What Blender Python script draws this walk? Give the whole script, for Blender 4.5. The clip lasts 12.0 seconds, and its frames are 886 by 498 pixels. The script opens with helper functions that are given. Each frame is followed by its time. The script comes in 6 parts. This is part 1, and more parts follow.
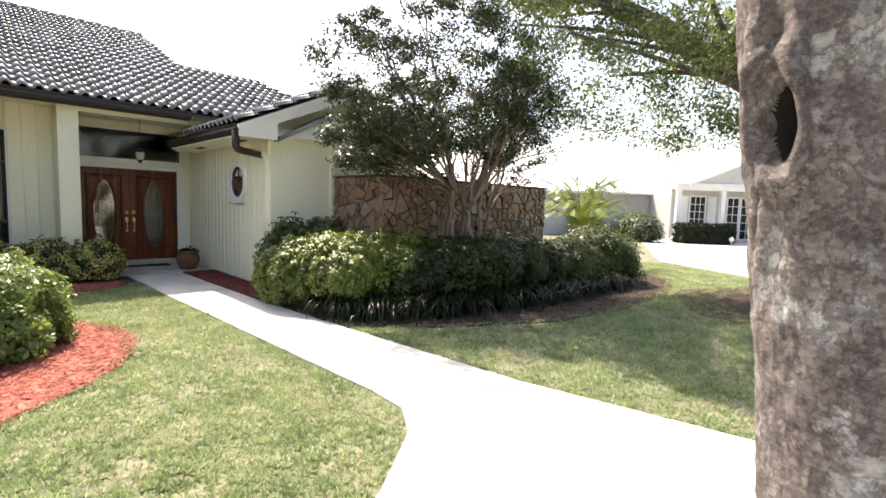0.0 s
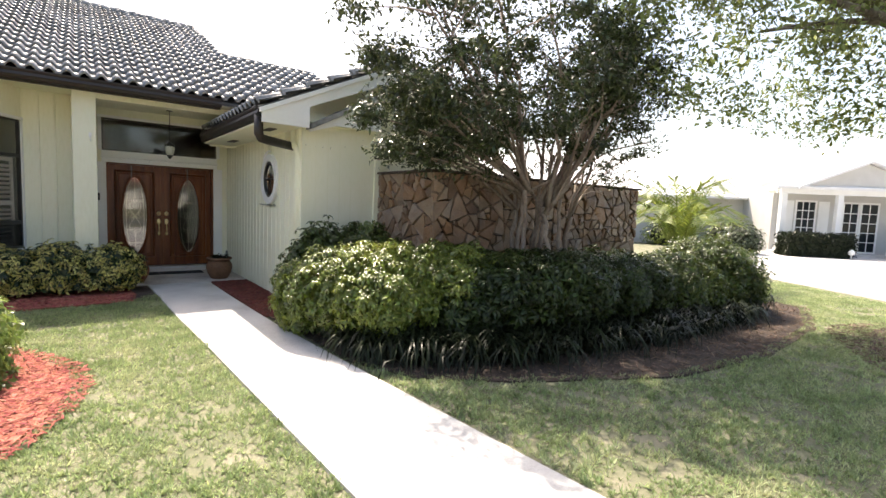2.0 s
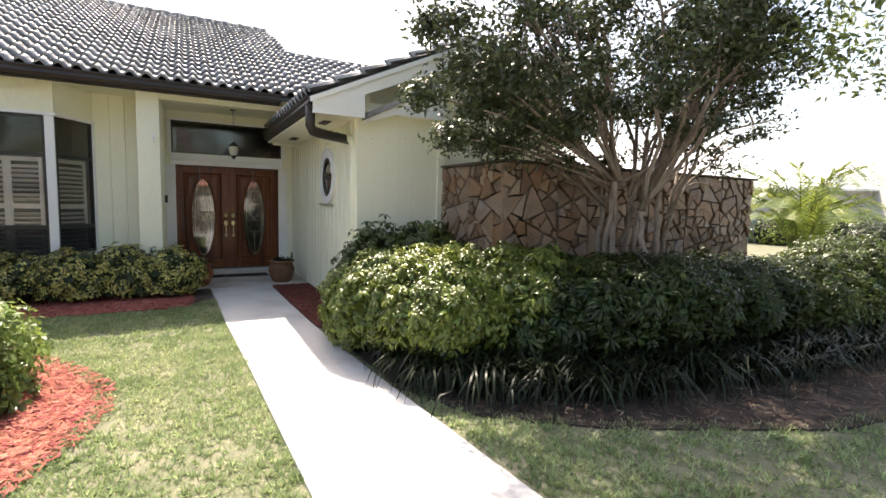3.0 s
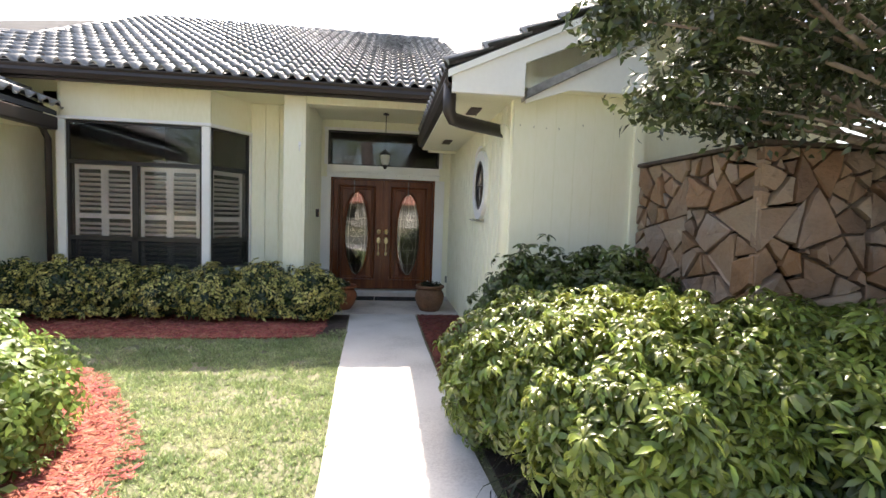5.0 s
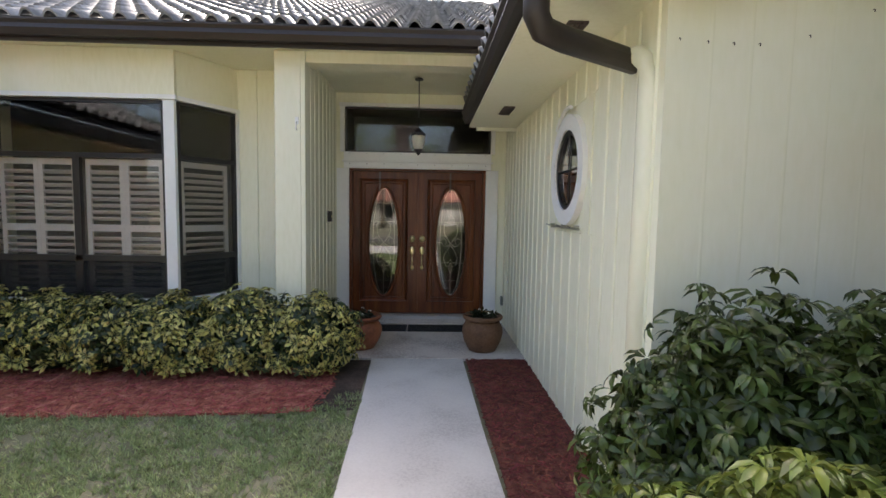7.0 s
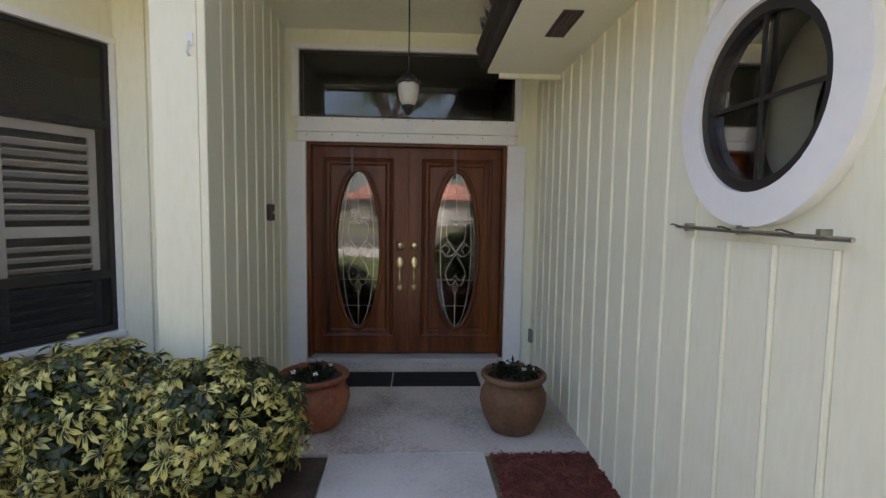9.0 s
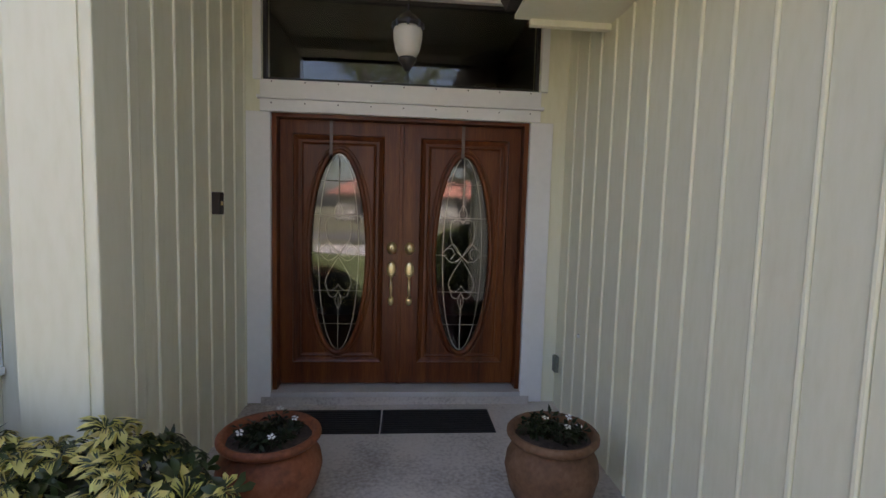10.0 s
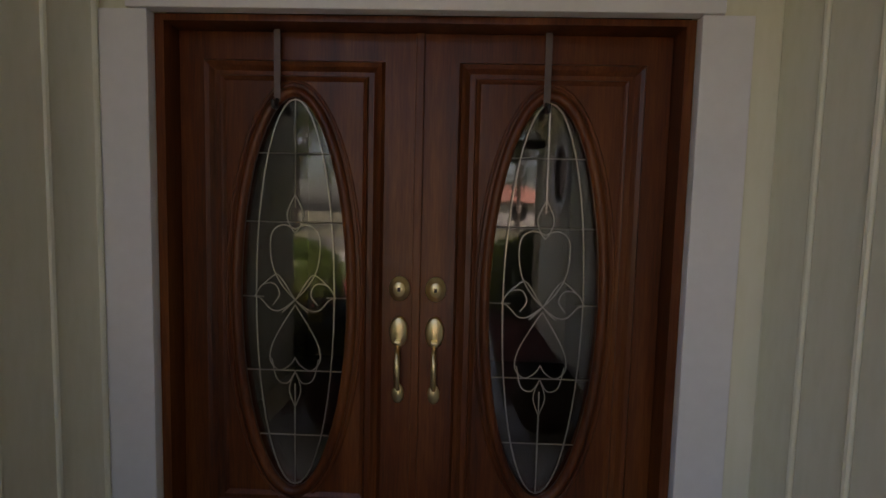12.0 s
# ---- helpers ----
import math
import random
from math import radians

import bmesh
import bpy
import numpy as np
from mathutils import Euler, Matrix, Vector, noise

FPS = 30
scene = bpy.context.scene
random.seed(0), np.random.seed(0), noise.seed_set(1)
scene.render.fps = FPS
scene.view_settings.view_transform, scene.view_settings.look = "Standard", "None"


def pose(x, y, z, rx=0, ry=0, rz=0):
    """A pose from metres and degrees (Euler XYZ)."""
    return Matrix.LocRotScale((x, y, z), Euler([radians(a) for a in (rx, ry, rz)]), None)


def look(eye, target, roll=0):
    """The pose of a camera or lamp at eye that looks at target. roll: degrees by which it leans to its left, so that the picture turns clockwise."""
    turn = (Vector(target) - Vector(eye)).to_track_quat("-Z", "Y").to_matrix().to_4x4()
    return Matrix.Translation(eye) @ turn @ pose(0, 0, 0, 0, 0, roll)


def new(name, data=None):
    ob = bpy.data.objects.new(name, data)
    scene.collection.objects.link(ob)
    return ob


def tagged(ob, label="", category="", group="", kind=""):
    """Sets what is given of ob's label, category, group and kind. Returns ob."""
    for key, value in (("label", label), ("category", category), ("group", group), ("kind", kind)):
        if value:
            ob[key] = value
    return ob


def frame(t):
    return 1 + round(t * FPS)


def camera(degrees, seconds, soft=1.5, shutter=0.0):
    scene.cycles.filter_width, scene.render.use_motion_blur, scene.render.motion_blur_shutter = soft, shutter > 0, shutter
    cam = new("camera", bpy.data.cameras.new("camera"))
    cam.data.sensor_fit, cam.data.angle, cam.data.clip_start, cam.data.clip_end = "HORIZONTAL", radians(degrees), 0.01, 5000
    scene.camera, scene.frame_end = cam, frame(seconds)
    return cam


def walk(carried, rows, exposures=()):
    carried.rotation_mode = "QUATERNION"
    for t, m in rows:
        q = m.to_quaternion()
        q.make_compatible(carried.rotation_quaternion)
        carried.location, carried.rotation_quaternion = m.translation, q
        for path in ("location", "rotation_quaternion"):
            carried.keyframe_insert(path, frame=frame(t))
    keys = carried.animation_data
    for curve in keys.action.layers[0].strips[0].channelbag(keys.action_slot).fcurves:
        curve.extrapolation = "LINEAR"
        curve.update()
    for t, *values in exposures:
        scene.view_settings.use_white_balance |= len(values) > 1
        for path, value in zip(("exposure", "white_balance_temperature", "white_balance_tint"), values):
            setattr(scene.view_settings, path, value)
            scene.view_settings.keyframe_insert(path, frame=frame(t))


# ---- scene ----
cam = camera(85.5, 12.0)
PATH = [
    (0, (-2.472, -12.484, 1.521), (-1.081, -11.059, 1.338), 1.9),
    (0.5, (-2.187, -12.138, 1.503), (-0.815, -10.694, 1.329), 1.9),
    (1, (-1.882, -11.789, 1.502), (-0.541, -10.315, 1.333), 2.2),
    (1.5, (-1.593, -11.443, 1.493), (-0.309, -9.918, 1.329), 2.4),
    (2, (-1.294, -11.131, 1.518), (-0.095, -9.54, 1.339), 2.4),
    (2.5, (-0.992, -10.793, 1.504), (0.085, -9.119, 1.311), 1.7),
    (3, (-0.734, -10.453, 1.489), (0.202, -8.696, 1.297), 1.5),
    (3.6, (-0.37, -10.069, 1.509), (0.333, -8.207, 1.317), 1.8),
    (5.3, (0.121, -8.469, 1.44), (0.287, -6.48, 1.309), 1.8),
    (5.5, (0.142, -8.288, 1.448), (0.269, -6.296, 1.318), 1.6),
    (6, (0.121, -7.699, 1.448), (0.197, -5.704, 1.321), 1.4),
    (6.5, (0.118, -7.128, 1.48), (0.181, -5.134, 1.347), 1.1),
    (7.1, (0.135, -6.488, 1.511), (0.205, -4.496, 1.355), 0.9),
    (9, (0.105, -4.499, 1.461), (0.209, -2.508, 1.304), 0.9),
    (9.5, (0.133, -4.008, 1.445), (0.232, -2.017, 1.281), 0.9),
    (10, (0.021, -3.523, 1.437), (0.185, -1.536, 1.268), 1.6),
    (10.5, (0.037, -3.044, 1.423), (0.189, -1.056, 1.262), 1.7),
    (11, (0.064, -2.586, 1.423), (0.174, -0.596, 1.262), 1.2),
    (11.5, (0.124, -2.123, 1.417), (0.144, -0.129, 1.261), 1.1),
    (12, (0.142, -1.660, 1.413), (0.085, 0.334, 1.262), 1.4),
]
walk(cam, [(t, look(eye, target, roll)) for t, eye, target, roll in PATH],
     [(0.0, 1.45, 7350, 13), (3.6, 1.58, 7200, 13), (5.5, 1.92, 7100, 13), (7.0, 1.80, 7100, 16), (9.0, 1.92, 7000, 20), (10.0, 1.88, 7150, 23), (11.0, 1.64, 7850, 27), (12.0, 1.3, 7850, 28)])

# ---- world, sun ----
SUN_TO = Vector((0.07, 0.64, 1.0)).normalized()
world = bpy.data.worlds.new("world")
scene.world = world
world.use_nodes = True
wn, wl = world.node_tree.nodes, world.node_tree.links
sky = wn.new("ShaderNodeTexSky")
sky.sky_type = "NISHITA"
sky.sun_disc = False
sky.sun_elevation = math.asin(SUN_TO.z)
sky.sun_rotation = math.atan2(SUN_TO.x, SUN_TO.y)
sky.dust_density = 3.5
wl.new(sky.outputs[0], wn["Background"].inputs[0])
wn["Background"].inputs[1].default_value = 0.15
sun_data = bpy.data.lights.new("sun", "SUN")
sun_data.energy, sun_data.angle, sun_data.color = 3.6, radians(0.55), (1.0, 0.95, 0.87)
sun = new("sun", sun_data)
sun.matrix_world = look(SUN_TO * 40, (0, 0, 0))
GROUND = -0.06      # lawn
SLAB = -0.04        # porch and walk


# ---- materials ----
def material(name, colors, rough=0.6, scale=3.0, fine=40.0, bump=0.2, metal=0.0, island=0.0, obj=0.0, spec=0.5,
             stretch=(1, 1, 1), translucent=0.0, grain=0.35, coat=0.0):
    """Two scales of noise mix the colours; island and obj vary the value from piece to piece."""
    m = bpy.data.materials.new(name)
    m.use_nodes = True
    n, l = m.node_tree.nodes, m.node_tree.links
    b = n["Principled BSDF"]
    tc, mp = n.new("ShaderNodeTexCoord"), n.new("ShaderNodeMapping")
    mp.inputs["Scale"].default_value = stretch
    l.new(tc.outputs["Object"], mp.inputs[0])
    n1, n2 = n.new("ShaderNodeTexNoise"), n.new("ShaderNodeTexNoise")
    n1.inputs["Scale"].default_value, n1.inputs["Detail"].default_value = scale, 5
    n2.inputs["Scale"].default_value, n2.inputs["Detail"].default_value = fine, 4
    l.new(mp.outputs[0], n1.inputs["Vector"])
    l.new(mp.outputs[0], n2.inputs["Vector"])
    mixf = n.new("ShaderNodeMix")
    mixf.inputs["Factor"].default_value = grain
    l.new(n1.outputs["Fac"], mixf.inputs["A"])
    l.new(n2.outputs["Fac"], mixf.inputs["B"])
    ramp = n.new("ShaderNodeValToRGB")
    els = ramp.color_ramp.elements
    while len(els) < len(colors):
        els.new(0.5)
    for i, c in enumerate(colors):
        els[i].position = 0.3 + 0.4 * i / max(1, len(colors) - 1)
        els[i].color = (*c, 1)
    l.new(mixf.outputs["Result"], ramp.inputs[0])
    out = ramp.outputs[0]
    if island or obj:
        hsv = n.new("ShaderNodeHueSaturation")
        src = n.new("ShaderNodeNewGeometry").outputs["Random Per Island"] if island else n.new("ShaderNodeObjectInfo").outputs["Random"]
        mr = n.new("ShaderNodeMapRange")
        amt = island or obj
        mr.inputs["To Min"].default_value, mr.inputs["To Max"].default_value = 1 - amt, 1 + amt
        l.new(src, mr.inputs["Value"])
        l.new(mr.outputs[0], hsv.inputs["Value"])
        wn2 = n.new("ShaderNodeTexWhiteNoise")
        wn2.noise_dimensions = "1D"
        l.new(src, wn2.inputs["W"])
        mh = n.new("ShaderNodeMapRange")
        mh.inputs["To Min"].default_value, mh.inputs["To Max"].default_value = 0.5 - amt * 0.05, 0.5 + amt * 0.05
        l.new(wn2.outputs["Value"], mh.inputs["Value"])
        l.new(mh.outputs[0], hsv.inputs["Hue"])
        l.new(out, hsv.inputs["Color"])
        out = hsv.outputs[0]
    l.new(out, b.inputs["Base Color"])
    b.inputs["Roughness"].default_value = rough
    b.inputs["Metallic"].default_value = metal
    b.inputs["Specular IOR Level"].default_value = spec
    b.inputs["Coat Weight"].default_value = coat
    if bump:
        bp = n.new("ShaderNodeBump")
        bp.inputs["Strength"].default_value, bp.inputs["Distance"].default_value = bump, 0.02
        l.new(mixf.outputs["Result"], bp.inputs["Height"])
        l.new(bp.outputs[0], b.inputs["Normal"])
    if translucent:
        tr = n.new("ShaderNodeBsdfTranslucent")
        mx = n.new("ShaderNodeMixShader")
        mx.inputs[0].default_value = translucent
        bright = n.new("ShaderNodeHueSaturation")
        bright.inputs["Value"].default_value, bright.inputs["Hue"].default_value = 2.1, 0.482
        l.new(out, bright.inputs["Color"])
        l.new(bright.outputs[0], tr.inputs[0])
        l.new(b.outputs[0], mx.inputs[1])
        l.new(tr.outputs[0], mx.inputs[2])
        l.new(mx.outputs[0], n["Material Output"].inputs[0])
    return m


M_WALL = material("cream_paint", [(0.745, 0.73, 0.53), (0.83, 0.815, 0.635), (0.87, 0.855, 0.70)], 0.62, 1.2, 30, 0.12, stretch=(1, 1, 0.25))
M_WHITE = material("white_paint", [(0.78, 0.78, 0.755), (0.86, 0.86, 0.84)], 0.5, 2, 25, 0.08)
M_GUTTER = material("dark_brown_metal", [(0.018, 0.013, 0.011), (0.035, 0.026, 0.022)], 0.5, 2, 30, 0.05, 0.0)
M_DARK = material("dark_frame", [(0.012, 0.010, 0.010), (0.025, 0.021, 0.020)], 0.4, 3, 40, 0.05)
M_TILE = material("slate_roof_tile", [(0.085, 0.085, 0.088), (0.25, 0.247, 0.24), (0.44, 0.43, 0.42)], 0.44, 2.5, 22, 0.3, island=0.28)
M_TILE_OBJ = material("slate_roof_tile_single", [(0.085, 0.085, 0.088), (0.25, 0.247, 0.24), (0.44, 0.43, 0.42)], 0.44, 2.5, 22, 0.3, obj=0.28)
M_UNDER = material("roof_underlay", [(0.04, 0.04, 0.04), (0.07, 0.07, 0.07)], 0.9)
M_CONC = material("concrete_walk", [(0.37, 0.36, 0.345), (0.53, 0.515, 0.495), (0.60, 0.585, 0.56)], 0.85, 1.6, 60, 0.2)
M_PORCH = material("porch_concrete", [(0.20, 0.17, 0.15), (0.52, 0.475, 0.43), (0.62, 0.58, 0.54)], 0.8, 1.5, 45, 0.15)
M_LAWN = material("lawn_soil", [(0.085, 0.10, 0.05), (0.165, 0.165, 0.10), (0.28, 0.245, 0.185)], 0.95, 3.5, 70, 0.7)
M_GRASS = material("grass_blade", [(0.115, 0.172, 0.068), (0.235, 0.30, 0.137), (0.385, 0.395, 0.25)], 0.55, 2.6, 14, 0, island=0.35, translucent=0.3)
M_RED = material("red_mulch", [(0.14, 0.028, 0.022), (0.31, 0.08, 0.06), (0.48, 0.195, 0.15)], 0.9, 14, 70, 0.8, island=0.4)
# darker mix of the red mulch, for the strip along the wall
M_RED_DARK = material("dark_red_mulch", [(0.07, 0.016, 0.012), (0.15, 0.036, 0.026), (0.24, 0.075, 0.055)], 0.9, 14, 70, 0.8, island=0.4)
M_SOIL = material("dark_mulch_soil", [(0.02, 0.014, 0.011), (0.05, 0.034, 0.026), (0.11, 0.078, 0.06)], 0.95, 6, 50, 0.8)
M_MORTAR = material("dark_mortar", [(0.045, 0.034, 0.027), (0.11, 0.08, 0.06)], 0.95, 8, 60, 0.5)
M_DOOR = material("mahogany", [(0.040, 0.009, 0.003), (0.125, 0.031, 0.007), (0.23, 0.072, 0.017)], 0.36, 2.0, 26, 0.06, stretch=(6, 6, 0.35), coat=0.05, spec=0.35)
M_BRASS = material("brass", [(0.80, 0.64, 0.32), (0.92, 0.78, 0.46)], 0.33, 8, 50, 0.03, metal=1.0)
M_TERRA = material("terracotta", [(0.075, 0.022, 0.011), (0.25, 0.074, 0.028), (0.36, 0.14, 0.07)], 0.6, 4, 40, 0.3)
M_TERRA2 = material("brown_clay", [(0.08, 0.037, 0.018), (0.155, 0.075, 0.037), (0.22, 0.12, 0.07)], 0.75, 5, 40, 0.3)
M_RUBBER = material("black_rubber", [(0.008, 0.008, 0.008), (0.02, 0.02, 0.02)], 0.7, 30, 120, 0.4)
M_SHUTTER = material("taupe_shutter", [(0.60, 0.53, 0.48), (0.70, 0.63, 0.57)], 0.5, 3, 30, 0.05)
M_BARK = material("grey_bark", [(0.045, 0.035, 0.03), (0.12, 0.098, 0.082), (0.20, 0.17, 0.145), (0.46, 0.45, 0.41)], 0.9, 5.5, 34, 1.0, stretch=(1, 1, 0.55), grain=0.45)
M_BARK2 = material("slim_bark", [(0.13, 0.09, 0.07), (0.27, 0.21, 0.17), (0.38, 0.32, 0.27)], 0.85, 5, 40, 0.5, stretch=(1, 1, 0.4))
M_LEAF_TREE = material("tree_leaf", [(0.022, 0.032, 0.013), (0.060, 0.080, 0.028)], 0.28, 1.2, 8, 0, island=0.5, translucent=0.14)
M_LEAF_OAK = material("oak_leaf", [(0.08, 0.115, 0.034), (0.18, 0.215, 0.075)], 0.45, 1.2, 8, 0, island=0.45, translucent=0.36)
# One leaf colour in three copies; shade is put into the darker two.
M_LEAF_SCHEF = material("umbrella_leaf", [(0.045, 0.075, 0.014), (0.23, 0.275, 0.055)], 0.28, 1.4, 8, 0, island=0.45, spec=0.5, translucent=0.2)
M_LEAF_SHADED = material("shaded_umbrella_leaf", [(0.014, 0.026, 0.007), (0.055, 0.080, 0.018)], 0.34, 1.4, 8, 0, island=0.5, spec=0.35, translucent=0.15)
M_LEAF_HALF_SHADED = material("half_shaded_umbrella_leaf", [(0.025, 0.045, 0.010), (0.105, 0.14, 0.032)], 0.32, 1.4, 8, 0, island=0.5, spec=0.4, translucent=0.18)
M_LEAF_VAR = material("variegated_leaf", [(0.012, 0.026, 0.008), (0.040, 0.066, 0.02)], 0.33, 9, 30, 0, island=0.35, translucent=0.2)
M_LEAF_CREAM = material("cream_leaf", [(0.42, 0.41, 0.10), (0.72, 0.64, 0.23)], 0.35, 9, 30, 0, island=0.25, translucent=0.25)
M_LEAF_BUSH = material("bush_leaf", [(0.085, 0.145, 0.033), (0.19, 0.255, 0.07)], 0.35, 1.4, 8, 0, island=0.4, translucent=0.35)
# green taken almost to black to stand for shade under the shrubs
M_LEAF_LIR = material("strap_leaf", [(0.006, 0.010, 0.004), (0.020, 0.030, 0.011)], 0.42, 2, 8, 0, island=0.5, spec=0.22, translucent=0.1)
M_LEAF_PALM = material("palm_leaf", [(0.06, 0.11, 0.02), (0.19, 0.23, 0.045)], 0.4, 2, 8, 0, island=0.4, translucent=0.3)
# near-black: the deep shade inside foliage put into a colour
M_CORE = material("inner_shade", [(0.012, 0.016, 0.008), (0.03, 0.035, 0.015)], 0.95, 6, 30, 0.5)
M_NWALL = material("pale_stucco", [(0.50, 0.49, 0.46), (0.58, 0.57, 0.54)], 0.8, 2, 30, 0.1)
M_NROOF = material("white_roof_tile", [(0.72, 0.72, 0.72), (0.82, 0.82, 0.82)], 0.7, 3, 30, 0.1)
M_LITTER = material("leaf_litter", [(0.05, 0.032, 0.022), (0.12, 0.08, 0.056), (0.24, 0.175, 0.13)], 0.9, 5, 30, 0.2, island=0.45)
M_PINK = material("pink_roof_tile", [(0.42, 0.18, 0.14), (0.55, 0.27, 0.21)], 0.8, 3, 30, 0.2)
M_ROAD = material("asphalt", [(0.10, 0.10, 0.10), (0.16, 0.16, 0.155)], 0.9, 3, 60, 0.3)
M_PETAL = material("white_petal", [(0.75, 0.75, 0.72), (0.85, 0.85, 0.82)], 0.5)


def near_bark():
    """Dark scaly bark with grey lichen patches and cracks."""
    m = material("scaly_bark", [(0.06, 0.048, 0.044), (0.16, 0.132, 0.122), (0.27, 0.24, 0.22)], 0.92, 7, 40, 1.0, stretch=(1, 1, 1.5), grain=0.5)
    n, l = m.node_tree.nodes, m.node_tree.links
    b = n["Principled BSDF"]
    tc = n.new("ShaderNodeTexCoord")
    mp = n.new("ShaderNodeMapping")
    mp.inputs["Scale"].default_value = (1, 1, 0.85)
    l.new(tc.outputs["Object"], mp.inputs[0])
    big = n.new("ShaderNodeTexNoise")
    big.inputs["Scale"].default_value, big.inputs["Detail"].default_value, big.inputs["Roughness"].default_value = 4.5, 9, 0.72
    l.new(mp.outputs[0], big.inputs["Vector"])
    rp = n.new("ShaderNodeValToRGB")
    rp.color_ramp.elements[0].position, rp.color_ramp.elements[1].position = 0.53, 0.66
    l.new(big.outputs["Fac"], rp.inputs[0])
    mix = n.new("ShaderNodeMix")
    mix.data_type = "RGBA"
    mix.inputs["B"].default_value = (0.42, 0.41, 0.39, 1)
    l.new(rp.outputs[0], mix.inputs["Factor"])
    old = b.inputs["Base Color"].links[0].from_socket
    l.new(old, mix.inputs["A"])
    vo = n.new("ShaderNodeTexVoronoi")
    vo.feature = "DISTANCE_TO_EDGE"
    vo.inputs["Scale"].default_value = 22
    warp = n.new("ShaderNodeMixRGB")
    warp.inputs[0].default_value = 0.25
    l.new(mp.outputs[0], warp.inputs[1])
    l.new(big.outputs["Color"], warp.inputs[2])
    l.new(warp.outputs[0], vo.inputs["Vector"])
    cr = n.new("ShaderNodeValToRGB")
    cr.color_ramp.elements[0].position, cr.color_ramp.elements[1].position = 0.0, 0.13
    cr.color_ramp.elements[0].color = (0.16, 0.14, 0.13, 1)
    l.new(vo.outputs["Distance"], cr.inputs[0])
    mul = n.new("ShaderNodeMix")
    mul.data_type, mul.blend_type = "RGBA", "MULTIPLY"
    mul.inputs["Factor"].default_value = 0.42
    l.new(mix.outputs["Result"], mul.inputs["A"])
    l.new(cr.outputs[0], mul.inputs["B"])
    l.new(mul.outputs["Result"], b.inputs["Base Color"])
    b2 = n.new("ShaderNodeBump")
    b2.inputs["Strength"].default_value, b2.inputs["Distance"].default_value = 0.6, 0.012
    l.new(cr.outputs[0], b2.inputs["Height"])
    l.new(b.inputs["Normal"].links[0].from_socket, b2.inputs["Normal"])
    l.new(b2.outputs[0], b.inputs["Normal"])
    return m




def stone_material():
    """Sealed flagstone: each stone takes its own tint from tan, rust, pink-grey and brown, with veins and a slight sheen."""
    m = material("sealed_flagstone", [(0.62, 0.60, 0.58), (0.85, 0.84, 0.82), (1.0, 0.98, 0.95)], 0.42, 4.0, 26, 0.9, stretch=(1, 1, 1.6), grain=0.4)
    n, l = m.node_tree.nodes, m.node_tree.links
    b = n["Principled BSDF"]
    info = n.new("ShaderNodeObjectInfo")
    rp = n.new("ShaderNodeValToRGB")
    tints = ((0.20, 0.13, 0.09), (0.36, 0.26, 0.185), (0.13, 0.08, 0.06), (0.31, 0.17, 0.09), (0.28, 0.225, 0.20), (0.40, 0.31, 0.235), (0.17, 0.11, 0.08), (0.25, 0.145, 0.08))
    els = rp.color_ramp.elements
    while len(els) < len(tints):
        els.new(0.5)
    for i, c in enumerate(tints):
        els[i].position, els[i].color = i / (len(tints) - 1), (*c, 1)
    l.new(info.outputs["Random"], rp.inputs[0])
    mul = n.new("ShaderNodeMix")
    mul.data_type, mul.blend_type = "RGBA", "MULTIPLY"
    mul.inputs["Factor"].default_value = 1.0
    l.new(rp.outputs[0], mul.inputs["A"])
    l.new(b.inputs["Base Color"].links[0].from_socket, mul.inputs["B"])
    stain = n.new("ShaderNodeTexNoise")
    stain.inputs["Scale"].default_value, stain.inputs["Detail"].default_value = 2.2, 6
    tc = n.new("ShaderNodeTexCoord")
    l.new(tc.outputs["Object"], stain.inputs["Vector"])
    sr = n.new("ShaderNodeValToRGB")
    sr.color_ramp.elements[0].position, sr.color_ramp.elements[1].position = 0.42, 0.68
    l.new(stain.outputs["Fac"], sr.inputs[0])
    mx = n.new("ShaderNodeMix")
    mx.data_type = "RGBA"
    mx.inputs["B"].default_value = (0.34, 0.17, 0.075, 1)
    half = n.new("ShaderNodeMath")
    half.operation = "MULTIPLY"
    half.inputs[1].default_value = 0.45
    l.new(sr.outputs[0], half.inputs[0])
    l.new(half.outputs[0], mx.inputs["Factor"])
    l.new(mul.outputs["Result"], mx.inputs["A"])
    l.new(mx.outputs["Result"], b.inputs["Base Color"])
    return m


M_STONE = stone_material()
M_BARK_NEAR = near_bark()
# near-black for the shallow knot hole: its depth of shade put into colour
M_HOLE_SHADE = material("hole_shade", [(0.010, 0.007, 0.006), (0.03, 0.02, 0.016)], 0.95, 8, 40, 0.6)


def glass_material(name, tint, rough, mix, ior=1.5):
    m = bpy.data.materials.new(name)
    m.use_nodes = True
    b = m.node_tree.nodes["Principled BSDF"]
    b.inputs["Base Color"].default_value = (*tint, 1)
    b.inputs["Roughness"].default_value = rough
    b.inputs["Transmission Weight"].default_value = mix
    b.inputs["IOR"].default_value = ior
    return m


M_GLASS = glass_material("window_glass", (0.985, 0.99, 0.99), 0.005, 1.0)
M_GLASS_DIM = glass_material("screened_glass", (0.6, 0.6, 0.6), 0.03, 1.0, 1.1)
M_DOORGLASS = glass_material("leaded_glass", (0.84, 0.88, 0.85), 0.03, 1.0, 1.72)
M_FROST = glass_material("frosted_lamp_glass", (0.75, 0.72, 0.62), 0.5, 0.3)


